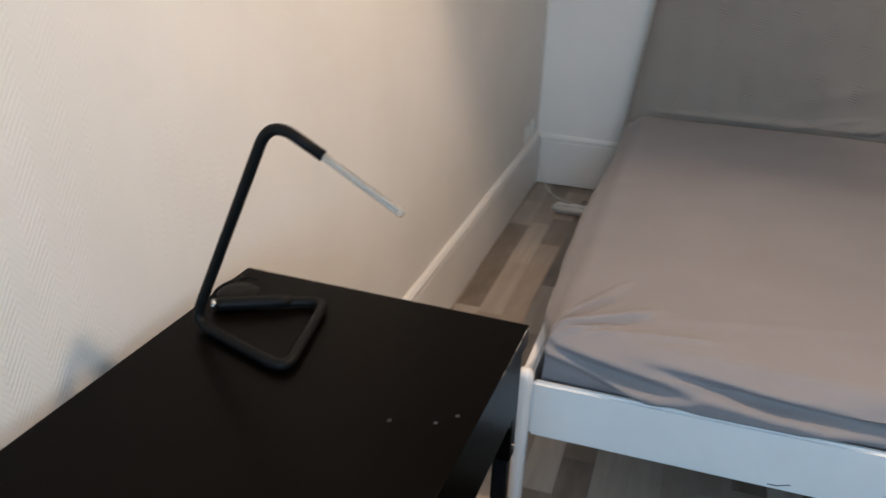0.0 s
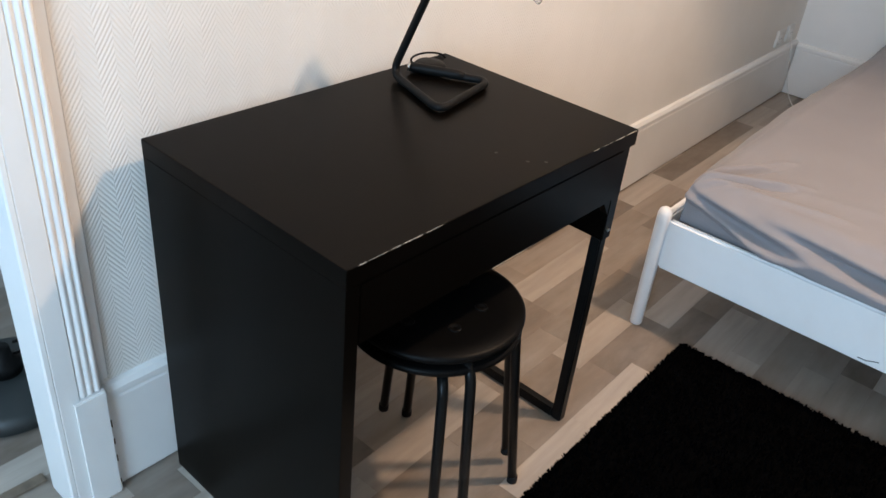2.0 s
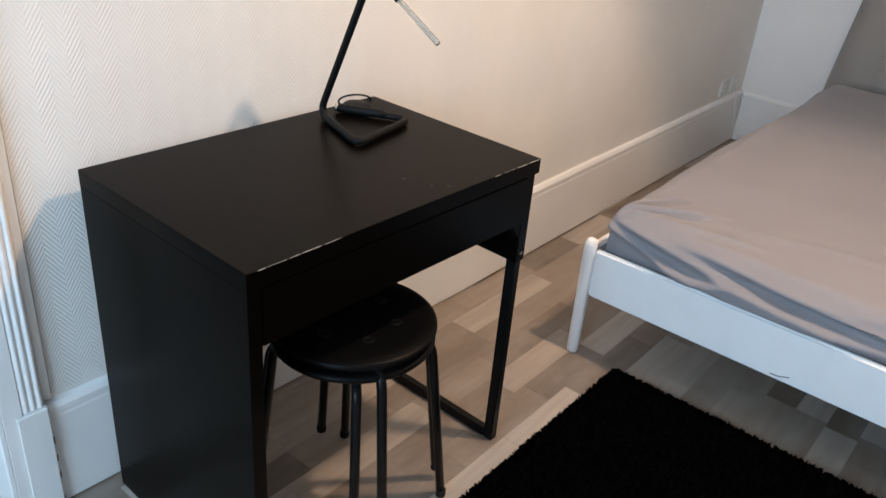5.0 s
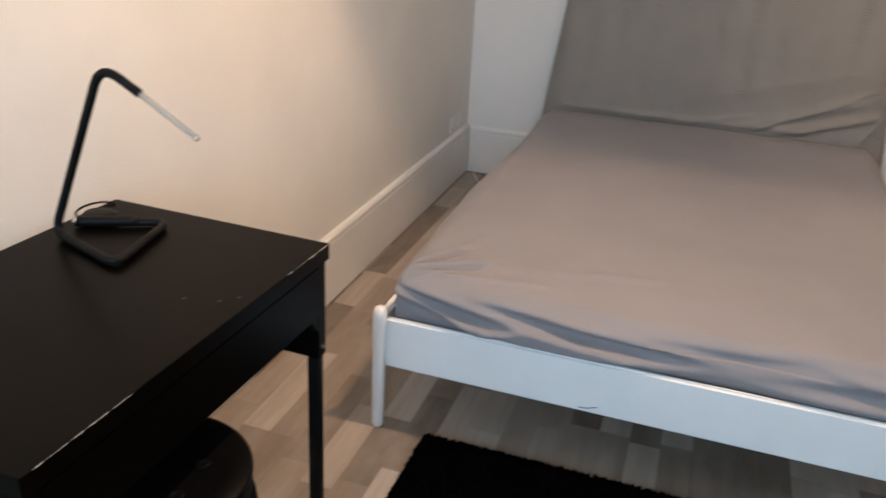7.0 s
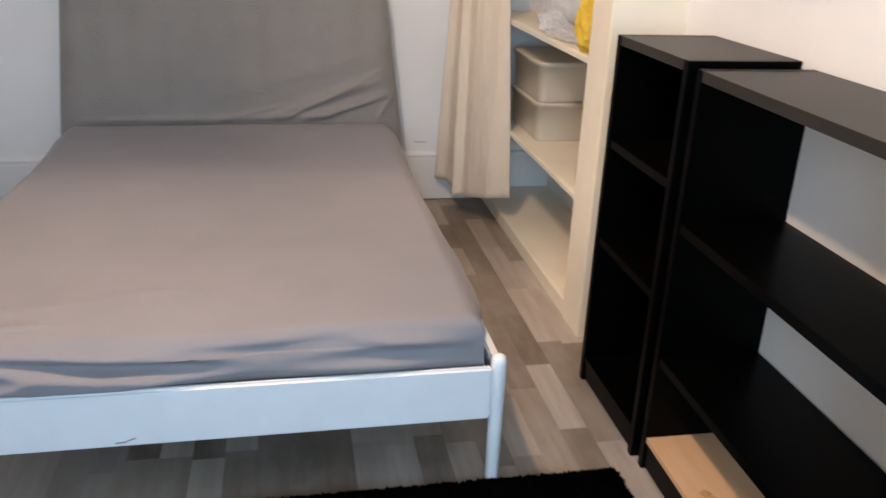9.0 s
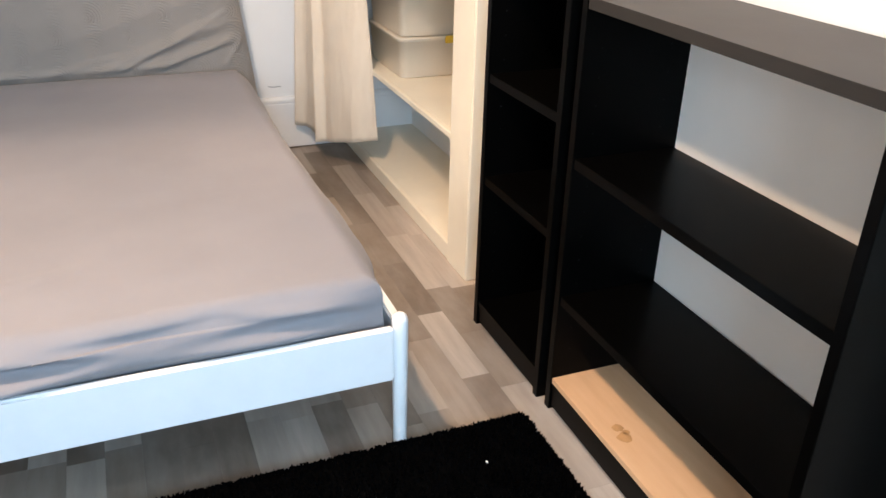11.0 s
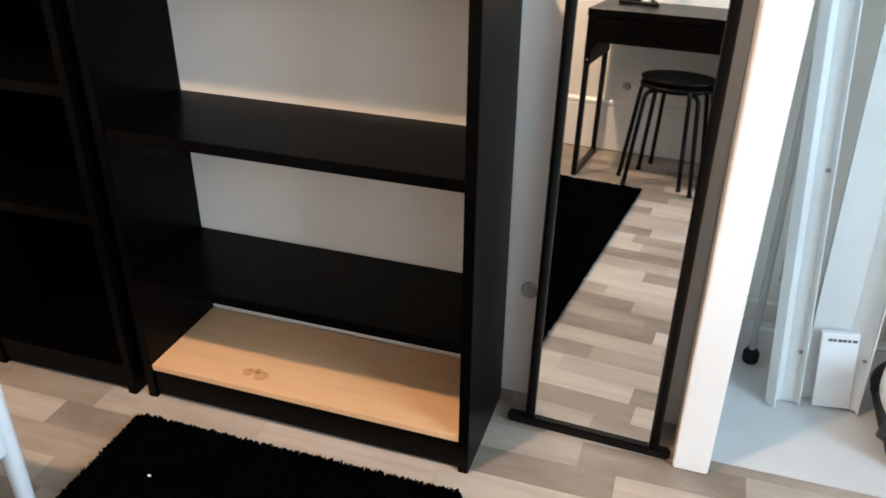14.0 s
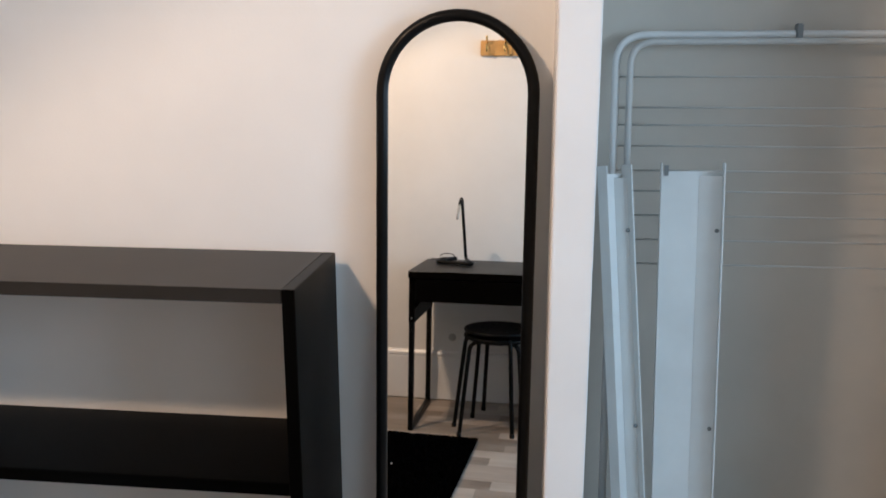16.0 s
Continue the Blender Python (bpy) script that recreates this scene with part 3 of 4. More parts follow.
def headboard():
    """Padded headboard in a loose quilted cover, narrower at its top, with slack folds at the lower corner."""
    cx, low, high, back = 1.170, 0.12, 1.16, 3.300
    folds = [((1.280, 0.48), (1.830, 0.66), 0.022, 0.016), ((1.430, 0.47), (1.890, 0.60), 0.016, 0.013), ((0.780, 0.475), (1.630, 0.50), 0.016, 0.010),
             ((1.030, 0.56), (1.810, 0.78), 0.03, 0.004), ((0.980, 0.83), (1.750, 0.98), 0.035, 0.003), ((1.330, 0.98), (1.730, 1.06), 0.03, 0.003),
             ((1.360, 0.475), (1.770, 0.665), 0.009, 0.011), ((1.510, 0.475), (1.800, 0.57), 0.008, 0.010), ((1.080, 0.475), (1.390, 0.545), 0.009, 0.008),
             ((1.800, 0.475), (1.880, 0.59), 0.011, 0.010), ((0.530, 0.478), (1.050, 0.488), 0.010, 0.009), ((1.580, 0.60), (1.830, 0.70), 0.010, 0.007)]

    def half(z):
        w = 0.750 - 0.085 * (z - 0.4) / 0.72
        r = 0.145
        if z > high - r:
            k = (z - (high - r)) / r
            w -= r * (1 - math.sqrt(max(0.0, 1 - k * k)))
        return w

    def at(u, v):
        z = low + (high - low) * (1 - (1 - v) ** 1.5)
        s = 2 * u - 1
        x = cx + s * half(z)
        rim = max(abs(s) ** 26, v ** 30)
        y = 3.196 + 0.05 * rim - 0.012 * (1 - s * s)
        y -= 1.05 * sum(ridge((x, z), a, b, w, h) for a, b, w, h in folds)
        y += 0.006 * noise.noise(Vector((x * 3, z * 3, 7))) + 0.0025 * noise.noise(Vector((x * 11, z * 11, 2)))
        return Vector((x, y, z))

    bm = surface(240, 150, at)
    rim = [e for e in bm.edges if e.is_boundary]
    made = bmesh.ops.extrude_edge_only(bm, edges=rim)["geom"]
    for v in made:
        if isinstance(v, bmesh.types.BMVert):
            v.co.y = back
    bmesh.ops.holes_fill(bm, edges=[e for e in bm.edges if e.is_boundary])
    bmesh.ops.recalc_face_normals(bm, faces=bm.faces[:])
    h = thing("headboard", (cx, 3.22, 0), "padded headboard in a loose grey quilted cover behind the mattress", "headboard")
    part("cover", bm, QUILT, h, "", True)
    for x in (0.62, 1.65):
        part("leg", box(x - 0.03, x + 0.03, 3.24, 3.27, 0, 0.125), BEDWHITE, h)


bed()
mattress()
headboard()


# ---- rug ----
def rug():
    x0, x1, y0, y1 = 0.592, 2.212, 0.380, 1.172
    r = thing("rug", (1.4, 0.78, 0), "black shaggy rug lying flat on the floor", "rug")
    part("backing", box(x0, x1, y0, y1, 0.0005, 0.010, 0.003), PILE, r)
    rnd = random.Random(4)
    verts, faces = [], []

    def blade(x, y, lean, turn, ln, w):
        k = len(verts)
        c, s = math.cos(turn), math.sin(turn)
        ox, oy = -s * w, c * w
        tx, ty = x + c * lean, y + s * lean
        verts.extend([(x - ox, y - oy, 0.008), (x + ox, y + oy, 0.008), (tx + ox * 0.6, ty + oy * 0.6, ln), (tx - ox * 0.6, ty - oy * 0.6, ln)])
        faces.append((k, k + 1, k + 2, k + 3))

    for _ in range(34000):
        blade(rnd.uniform(x0, x1), rnd.uniform(y0, y1), rnd.uniform(0, 0.009), rnd.uniform(0, 6.283), rnd.uniform(0.015, 0.023), rnd.uniform(0.0014, 0.003))
    for _ in range(11000):
        t = rnd.uniform(0, 2 * (x1 - x0 + y1 - y0))
        w, h = x1 - x0, y1 - y0
        if t < w:
            p, a = (x0 + t, y0), -math.pi / 2
        elif t < w + h:
            p, a = (x1, y0 + t - w), 0
        elif t < 2 * w + h:
            p, a = (x1 - t + w + h, y1), math.pi / 2
        else:
            p, a = (x0, y1 - t + 2 * w + h), math.pi
        tuft = 0.5 + 0.5 * math.sin(t * 310) * math.sin(t * 97 + 1)  # uneven clumps along the edge
        blade(*p, rnd.uniform(0.001, 0.006 + 0.007 * tuft), a + rnd.uniform(-0.9, 0.9), rnd.uniform(0.003, 0.019), rnd.uniform(0.0018, 0.0036))
    me = bpy.data.meshes.new("shag")
    me.from_pydata(verts, [], faces)
    me.materials.append(PILE)
    p = new("shag", me)
    p.parent, p.matrix_parent_inverse = r, Matrix.Translation(-r.location)
    tagged(p, kind="stuff")
    for x, y in ((2.04, 1.02), (1.0, 0.66), (1.6, 0.9)):
        part("lint", box(x, x + 0.004, y, y + 0.007, 0.025, 0.0275), GLOSS, r, "white speck of lint")


rug()


# ---- desk corner ----
def desk():
    d = thing("desk", (0.26, 0.365, 0), "small black-brown desk with solid side panel and worn edges", "desk")
    top = part("desktop", box(0.008, 0.502, 0.0, 0.735, 0.718, 0.75, 0.0008), FOIL, d)
    part("side_panel", box(0.0085, 0.5017, 0.0003, 0.026, 0, 0.7178, 0.0005), FOIL, d)
    part("drawer_front", box(0.486, 0.500, 0.029, 0.700, 0.610, 0.7145, 0.001), FOIL, d)
    part("drawer_box", box(0.05, 0.4825, 0.04, 0.688, 0.614, 0.70), FOIL, d)
    part("apron", box(0.02, 0.495, 0.703, 0.732, 0.510, 0.7165, 0.0015), FOIL, d)
    part("back_rail", box(0.012, 0.028, 0.0265, 0.7025, 0.60, 0.7165), FOIL, d)
    for x in (0.478, 0.033):
        part("leg", box(x - 0.0125, x + 0.0125, 0.707, 0.731, 0.0, 0.5095, 0.003), BLACKSTEEL, d)
    part("corner_bracket", extrude([(0.7025, 0.572), (0.7025, 0.6095), (0.676, 0.6095)], "x", 0.478, 0.494), FOIL, d)
    part("foot_rail", box(0.046, 0.465, 0.707, 0.731, 0.0, 0.024, 0.003), BLACKSTEEL, d)
    part("screw", lathe([(0.004, 0), (0.004, 0.002), (0.002, 0.003)], (0, 0, 0), 12), STEEL, d, "small steel screw").matrix_basis = pose(0.4955, 0.717, 0.532, 0, 90, 0)
    # worn places along the front edge, and small dents
    rnd = random.Random(8)
    for y0, y1, step in ((0.02, 0.15, 0.006), (0.58, 0.71, 0.014)):
        y = y0
        while y < y1:
            ln, w = rnd.uniform(0.008, 0.042), rnd.uniform(0.0003, 0.0016 if y < 0.3 else 0.0036)
            bm = bmesh.new()
            n = 6
            a = [bm.verts.new((0.5025 - (w * (0.15 + 0.85 * rnd.random()) if 0 < i < n else 0), y + ln * i / n, 0.7504)) for i in range(n + 1)]
            b = [bm.verts.new((0.5026, y + ln * i / n, 0.7496 - (w * 0.7 * rnd.random() if 0 < i < n else 0))) for i in range(n + 1)]
            for i in range(n):
                bm.faces.new((a[i], b[i], b[i + 1], a[i + 1]))
            part("chip", bm, CHIP, top, "pale chipped edge")
            y += ln + rnd.uniform(0.002, step)
    for x, y in ((0.399, 0.434), (0.454, 0.451), (0.475, 0.475)):
        part("dent", lathe([(0.0032, 0), (0.003, 0.0005)], (x, y, 0.75), 9), TYRE, top, "tiny dark dent")
    d.location, d.rotation_euler = (0.2715, 0.357, 0), (0, 0, radians(-1.8))


def stool(base, turn, lift):
    """A round-seated metal stool on four bent tube legs; lift: how high its feet hang when stacked."""
    s = thing("stool", (base[0], base[1], lift), "round black steel stool, one of two stacked under the desk", "stool", "stacked stools")
    cx, cy = base
    h = lift + 0.453
    prof = [(0.10, -0.006), (0.135, -0.012), (0.158, -0.012), (0.163, -0.006), (0.162, 0.0), (0.156, 0.004), (0.125, 0.003), (0.06, 0.0015), (0.004, 0.001)]
    seat = part("seat", lathe(prof, (cx, cy, h), 56), STOOLSEAT, s, "", True)
    for k in range(4):
        a = turn + math.pi / 4 + k * math.pi / 2
        c, d = math.cos(a), math.sin(a)
        path = rounded([(cx + 0.05 * c, cy + 0.05 * d, h - 0.025), (cx + 0.158 * c, cy + 0.158 * d, h - 0.024), (cx + 0.209 * c, cy + 0.209 * d, lift)], 0.04, 8)
        leg = part("leg", tube(path, 0.0098, 14), BLACKSTEEL, s, "", True)
        part("foot_cap", lathe([(0.0112, 0), (0.0112, 0.016), (0.0102, 0.018)], (cx + 0.2088 * c, cy + 0.2088 * d, lift), 16), RUBBER, leg, "", True)
    for k in range(6):
        a = turn + 0.26 + k * math.pi / 3
        part("dimple", lathe([(0.0125, 0.0), (0.0115, 0.0022), (0.0095, 0.0024), (0.0065, 0.0006), (0.001, 0.0003)], (cx + 0.082 * math.cos(a), cy + 0.082 * math.sin(a), h + 0.0016), 18), BLACKSTEEL, seat, "", True)
    part("ring", lathe([(0.10, 0), (0.125, 0), (0.125, 0.012), (0.10, 0.012)], (cx, cy, h - 0.0245), 40), BLACKSTEEL, s, "", True)


def desk_lamp():
    l = thing("desk_lamp", (0.15, 0.54, 0.75), "black bent-tube desk lamp with a clear tube head, switched off", "lamp")
    z = 0.7592
    a, m, r, e = (0.062, 0.532, z), (0.247, 0.464, z), (0.213, 0.660, z), (0.064, 0.582, z)
    topp, joint, tip = Vector((0.206, 0.533, 1.078)), Vector((0.278, 0.531, 1.043)), Vector((0.390, 0.521, 0.985))
    base = rounded([e, r, m, a, (topp[0] - 0.012, topp[1], topp[2])], 0.034, 8)[:-1]
    part("stem", tube(base + rounded([base[-1], (topp[0] - 0.002, topp[1], topp[2] + 0.004), joint], 0.055, 9)[1:], 0.0079, 14), BLACKPLASTIC, l, "", True)
    d = (tip - joint).normalized()
    part("light_tube", tube([joint, joint + d * 0.004, tip - d * 0.004, tip], 0.0056, 14, taper=[0.9, 1, 1, 0.8]), LAMPGLASS, l, "clear acrylic light tube", True)
    part("light_strip", tube([joint + d * 0.004, tip - d * 0.008], 0.0022, 8), BOARDWHITE, l, "pale strip inside the tube", True)
    rr, ee = Vector(r), Vector(e)
    k = (rr - ee).normalized()
    grip = part("switch_grip", tube([ee + k * 0.002 + Vector((0, 0, 0.003)), ee + k * 0.01 + Vector((0, 0, 0.003)), ee + k * 0.10 + Vector((0, 0, 0.003)), ee + k * 0.115 + Vector((0, 0, 0.002))], 0.0098, 14, taper=[0.9, 1, 1, 0.8]), BLACKPLASTIC, l, "", True)
    part("end_cap", tube([ee - k * 0.004 + Vector((0, 0, 0.003)), ee + k * 0.0018 + Vector((0, 0, 0.003))], 0.0085, 14), STEEL, grip, "shiny steel end cap", True)


def power_adapter():
    p = thing("power_adapter", (0.075, 0.635, 0.75), "small black adapter with a looped cable on the desk", "adapter")
    part("body", lathe([(0.030, 0), (0.033, 0.004), (0.033, 0.010), (0.028, 0.014), (0.01, 0.015)], (0.075, 0.632, 0.7503), 28), BLACKPLASTIC, p, "", True)
    loop = [(0.075 + 0.033 * math.cos(t) * 0.55, 0.625 + 0.033 * math.cos(t), 0.772 + 0.014 * math.sin(t)) for t in (math.pi * (0.02 + 1.15 * i / 24) for i in range(25))]
    part("cable", tube(loop + [(0.058, 0.60, 0.754), (0.046, 0.66, 0.7535), (0.042, 0.715, 0.7535)], 0.0022, 8), BLACKPLASTIC, p, "", True)


desk()
stool((0.399, 0.313), math.radians(3), 0.0)
stool((0.402, 0.312), math.radians(19), 0.030)
desk_lamp()
power_adapter()


def socket(name, y, z, label):
    s = thing(name, (0, y, z), label, "socket", "wall sockets")
    p = part("plate", box(0.0, 0.010, y - 0.04, y + 0.04, z - 0.04, z + 0.04, 0.004), VACWHITE, s)
    part("cup", lathe([(0.021, 0), (0.021, 0.0012), (0.017, 0.0013)], (0, 0, 0), 24), GLOSS, p).matrix_basis = pose(0.0101, y, z, 0, 90, 0)
    for k in (-0.0095, 0.0095):
        part("hole", lathe([(0.0027, 0), (0.0025, 0.0006)], (0, 0, 0), 10), INK, p).matrix_basis = pose(0.0114, y + k, z, 0, 90, 0)


def wall_bits():
    sw = thing("light_switch", (0, -0.077, 1.11), "cream plastic light switch plate on the wallpaper", "switch")
    p = part("plate", box(0, 0.011, -0.116, -0.038, 1.068, 1.146, 0.005, seg=3), CREAM, sw)
    part("rocker", box(0.0112, 0.015, -0.100, -0.054, 1.086, 1.132, 0.003), CREAM, p)
    part("hole", lathe([(0.0035, 0), (0.003, 0.0006)], (0, 0, 0), 10), INK, p).matrix_basis = pose(0.0112, -0.108, 1.098, 0, 90, 0)
    on_skewed_wall(sw, 0, 0.018, -0.008)
    socket("wall_socket", 3.160, 0.318, "white wall socket above the skirting")
    socket("wall_socket", 3.285, 0.322, "white wall socket with a cable above the skirting")
    for name, at, spin in (("round_socket", (0.0, 0.607, 0.337), 90), ("round_socket", (2.60, 0.333, 0.304), -90)):
        r = thing(name, at, "old round grey wall socket", "socket", "round sockets")
        cup = part("cup", lathe([(0.020, 0), (0.020, 0.006), (0.017, 0.009), (0.011, 0.004)], (0, 0, 0), 28), SOCKETGREY, r, "", True)
        cup.matrix_parent_inverse, cup.matrix_basis = Matrix(), pose(0, 0, 0, 0, spin, 0)
        if at[0] == 0:
            on_skewed_wall(r)
    c = thing("cable", (0.05, 3.0, 0), "thin white cable hanging from the socket to the floor", "cable")
    path = [(0.014, 3.285, 0.32), (0.03, 3.29, 0.28), (0.034, 3.31, 0.18), (0.06, 3.33, 0.06), (0.12, 3.27, 0.006), (0.2, 3.2, 0.005), (0.33, 3.17, 0.006), (0.40, 3.10, 0.02)]
    part("wire", tube(rounded(path, 0.05, 5), 0.0022, 8), VACWHITE, c, "", True)
    s = thing("power_strip", (0.25, 2.95, 0), "white power strip on the floor beside the bed", "power strip")
    body = part("body", box(0.166, 0.42, 3.052, 3.102, 0, 0.042, 0.012, seg=4), VACWHITE, s, "", True)
    for x in (0.2, 0.26, 0.32):
        part("cup", lathe([(0.018, 0), (0.018, 0.001), (0.015, 0.001)], (x, 3.077, 0.0421), 20), GLOSS, body)
    h = thing("coat_rack", (0, 0.31, 1.82), "varnished pine coat rack with brass hooks", "coat rack")
    b = part("board", box(0, 0.018, 0.115, 0.49, 1.775, 1.851, 0.004), PINE, h)
    for y in (0.175, 0.275, 0.365, 0.455):
        hook = rounded([(0.018, y, 1.838), (0.034, y, 1.823), (0.034, y, 1.791), (0.062, y, 1.791), (0.066, y, 1.828)], 0.014, 5)
        part("hook", tube(hook, 0.0042, 8), BRASS, b, "", True)
        part("upper_hook", tube(rounded([(0.019, y, 1.841), (0.05, y, 1.848), (0.058, y, 1.868)], 0.012, 5), 0.0042, 8), BRASS, b, "", True)
    on_skewed_wall(h)


wall_bits()


# ---- bookcases ----
def bookcase(y0, y1, x0, x1, high, shelves, base, pale, label):
    b = thing("bookcase", ((x0 + x1) / 2, (y0 + y1) / 2, 0), label, "bookcase", "black bookcases")
    t = 0.023
    for lo, hi in ((y0, y0 + t), (y1 - t, y1)):
        part("side_panel", box(x0, x1, lo, hi, 0, high, 0.0012), SHELFFOIL, b)
    part("top", box(x0 + 0.0003, x1, y0 + t + 0.0002, y1 - t - 0.0016, high - t - 0.002, high - 0.0002, 0.0006), SHEENFOIL, b, "black-brown top board paled by wall reflection")
    low = part("bottom_shelf", box(x0 + 0.003, x1 - 0.012, y0 + t + 0.0004, y1 - t - 0.0004, base - 0.016, base, 0.001), BIRCH if pale else SHELFFOIL, b, "bare pale wood bottom shelf" if pale else "")
    part("plinth", box(x0 + 0.006, x0 + 0.022, y0 + t + 0.0004, y1 - t - 0.0004, 0.012, base - 0.0165, 0.001), SHELFFOIL, b)
    for z in shelves:
        part("shelf", box(x0 + 0.004, x1 - 0.012, y0 + t + 0.0006, y1 - t - 0.0006, z - 0.025, z, 0.0012), SHELFFOIL, b)
    mid = (y0 + y1) / 2
    if pale:
        # two halves of the folding back, meeting at a slight crease
        out = [(x1 - 0.008, y0 + t), (x1 - 0.0055, mid), (x1 - 0.008, y1 - t), (x1 - 0.004, y1 - t), (x1 - 0.0015, mid), (x1 - 0.004, y0 + t)]
        part("back_panel", extrude(out, "z", base + 0.001, high - t - 0.003), BACKBOARD, b, "white folded back panel")
        part("back_ledge", box(x1 - 0.011, x1 - 0.0085, y0 + t + 0.0006, y1 - t - 0.0006, base + 0.0005, base + 0.02, 0.001), GLOSS, b)
        rnd = random.Random(3)
        for x, y, rr in ((x0 + 0.055, y0 + 0.565, 0.014), (x0 + 0.05, y0 + 0.53, 0.017), (x0 + 0.064, y0 + 0.545, 0.009)):
            bm = bmesh.new()
            ring = [bm.verts.new((x + rr * (0.8 + 0.4 * rnd.random()) * math.cos(k), y + rr * (0.8 + 0.4 * rnd.random()) * math.sin(k), base + 0.0005)) for k in (2 * math.pi * i / 14 for i in range(14))]
            bm.faces.new(ring)
            part("stain", bm, STAIN, low, "brown ring stain")
    else:
        part("back_panel", box(x1 - 0.008, x1 - 0.004, y0 + t + 0.0004, y1 - t - 0.0004, 0.02, high - t - 0.003), SHELFFOIL, b)
    for side in (y0 + t, y1 - t):
        k = 1 if side == y0 + t else -1
        for x in (x0 + 0.045, x1 - 0.06):
            for z in [0.18 + 0.064 * i for i in range(13)]:
                if all(abs(z - s + 0.009) > 0.02 for s in shelves):
                    hole = part("peg_hole", lathe([(0.0026, 0), (0.0024, 0.0005)], (0, 0, 0), 7), BLACKPLASTIC, b)
                    hole.matrix_basis = pose(x, side, z, -90 * k, 0, 0)
    return b


wide_case = bookcase(0.383, 1.205, 2.290, 2.574, 1.058, (0.701, 0.342), 0.099, True, "wide empty black-brown bookcase with white back and bare bottom shelf")
bookcase(1.238, 1.660, 2.287, 2.571, 1.070, (0.785, 0.490), 0.082, False, "narrow black-brown bookcase with black back and two shelves, empty")
wide_case.rotation_euler = (0, 0, radians(-0.6))
clip = thing("joining_strip", (2.43, 1.22, 1.0), "thin black strip bridging the gap between the bookcases", "strip", "", "")
part("strip", box(2.42, 2.57, 1.2075, 1.2375, 1.045, 1.0495, 0.0008), SHELFFOIL, clip)


# ---- shelf alcove ----
def alcove():
    y0, y1, x0, x1 = 2.0675, 3.4155, 2.366, 2.7145
    for z, label in ((0.062, "cream painted low base shelf of the alcove"), (0.473, "cream painted fixed alcove shelf"), (0.941, "cream painted fixed alcove shelf, loaded with wrapped things")):
        lo = 0.0 if z < 0.1 else z - 0.022
        s = thing("alcove_shelf", (x0, (y0 + y1) / 2, lo), label, "shelf", "alcove shelves")
        part("board", box(x0 + 0.0142, x1, y0, y1, lo, z, 0.001), CREAM, s)
        part("front_edge", box(x0, x0 + 0.014, y0, y1, lo, z + 0.0008, 0.003, seg=3), CREAM, s)


def storage_box(z, tab):
    b = thing("storage_box", (2.55, 2.97, z), "milky clear plastic storage box with lid on the alcove shelf", "storage box", "stacked storage boxes")
    x0, x1, y0, y1 = 2.425, 2.695, 2.762, 3.19
    bm = bmesh.new()

    def ring(grow, h, r):
        pts = []
        for cx, cy, a0 in ((x1 + grow - r, y1 + grow - r, 0), (x0 - grow + r, y1 + grow - r, 90), (x0 - grow + r, y0 - grow + r, 180), (x1 + grow - r, y0 - grow + r, 270)):
            pts += [bm.verts.new((cx + r * math.cos(radians(a0 + k)), cy + r * math.sin(radians(a0 + k)), z + h)) for k in (0, 22.5, 45, 67.5, 90)]
        return pts

    rings = [ring(-0.012, 0.001, 0.03), ring(-0.010, 0.006, 0.034), ring(-0.001, 0.148, 0.04), ring(0.004, 0.149, 0.042), ring(0.004, 0.154, 0.042)]
    for a, b2 in zip(rings, rings[1:]):
        for i in range(20):
            bm.faces.new((a[i], a[(i + 1) % 20], b2[(i + 1) % 20], b2[i]))
    bm.faces.new(rings[0][::-1])
    body = part("tub", bm, BOXPLASTIC, b, "", True)
    bm = bmesh.new()
    rings = [ring(0.006, 0.1545, 0.044), ring(0.006, 0.163, 0.044), ring(0.0, 0.166, 0.04), ring(-0.02, 0.1655, 0.03)]
    for a, b2 in zip(rings, rings[1:]):
        for i in range(20):
            bm.faces.new((a[i], a[(i + 1) % 20], b2[(i + 1) % 20], b2[i]))
    bm.faces.new(rings[0][::-1])
    bm.faces.new(rings[-1])
    part("lid", bm, BOXPLASTIC, b, "", True)
    if tab:
        part("clip", box(2.615, 2.69, 2.748, 2.7555, z + 0.138, z + 0.168, 0.003), YELLOW, b, "yellow plastic clip")


def lump(name, at, size, mat, label, category, seed, rough=0.25, fine=0.0, n=48):
    """A crumpled heap: a ball pressed flat below, with creases."""
    bm = bmesh.new()
    bmesh.ops.create_uvsphere(bm, u_segments=n, v_segments=n // 2, radius=1)
    for v in bm.verts:
        d = 1 + rough * noise.noise(v.co * 1.6 + Vector((seed, 0, 0))) + rough * 0.5 * noise.noise(v.co * 4 + Vector((0, seed, 0)))
        d += fine * abs(noise.noise(v.co * 8 + Vector((0, 0, seed))))
        v.co = Vector((at[0] + size[0] * v.co.x * d, at[1] + size[1] * v.co.y * d, at[2] + size[2] * max(0.0, 0.75 + v.co.z * d)))
    ob = part(name, bm, mat, None, "", fine == 0.0)
    return tagged(ob, label, category)


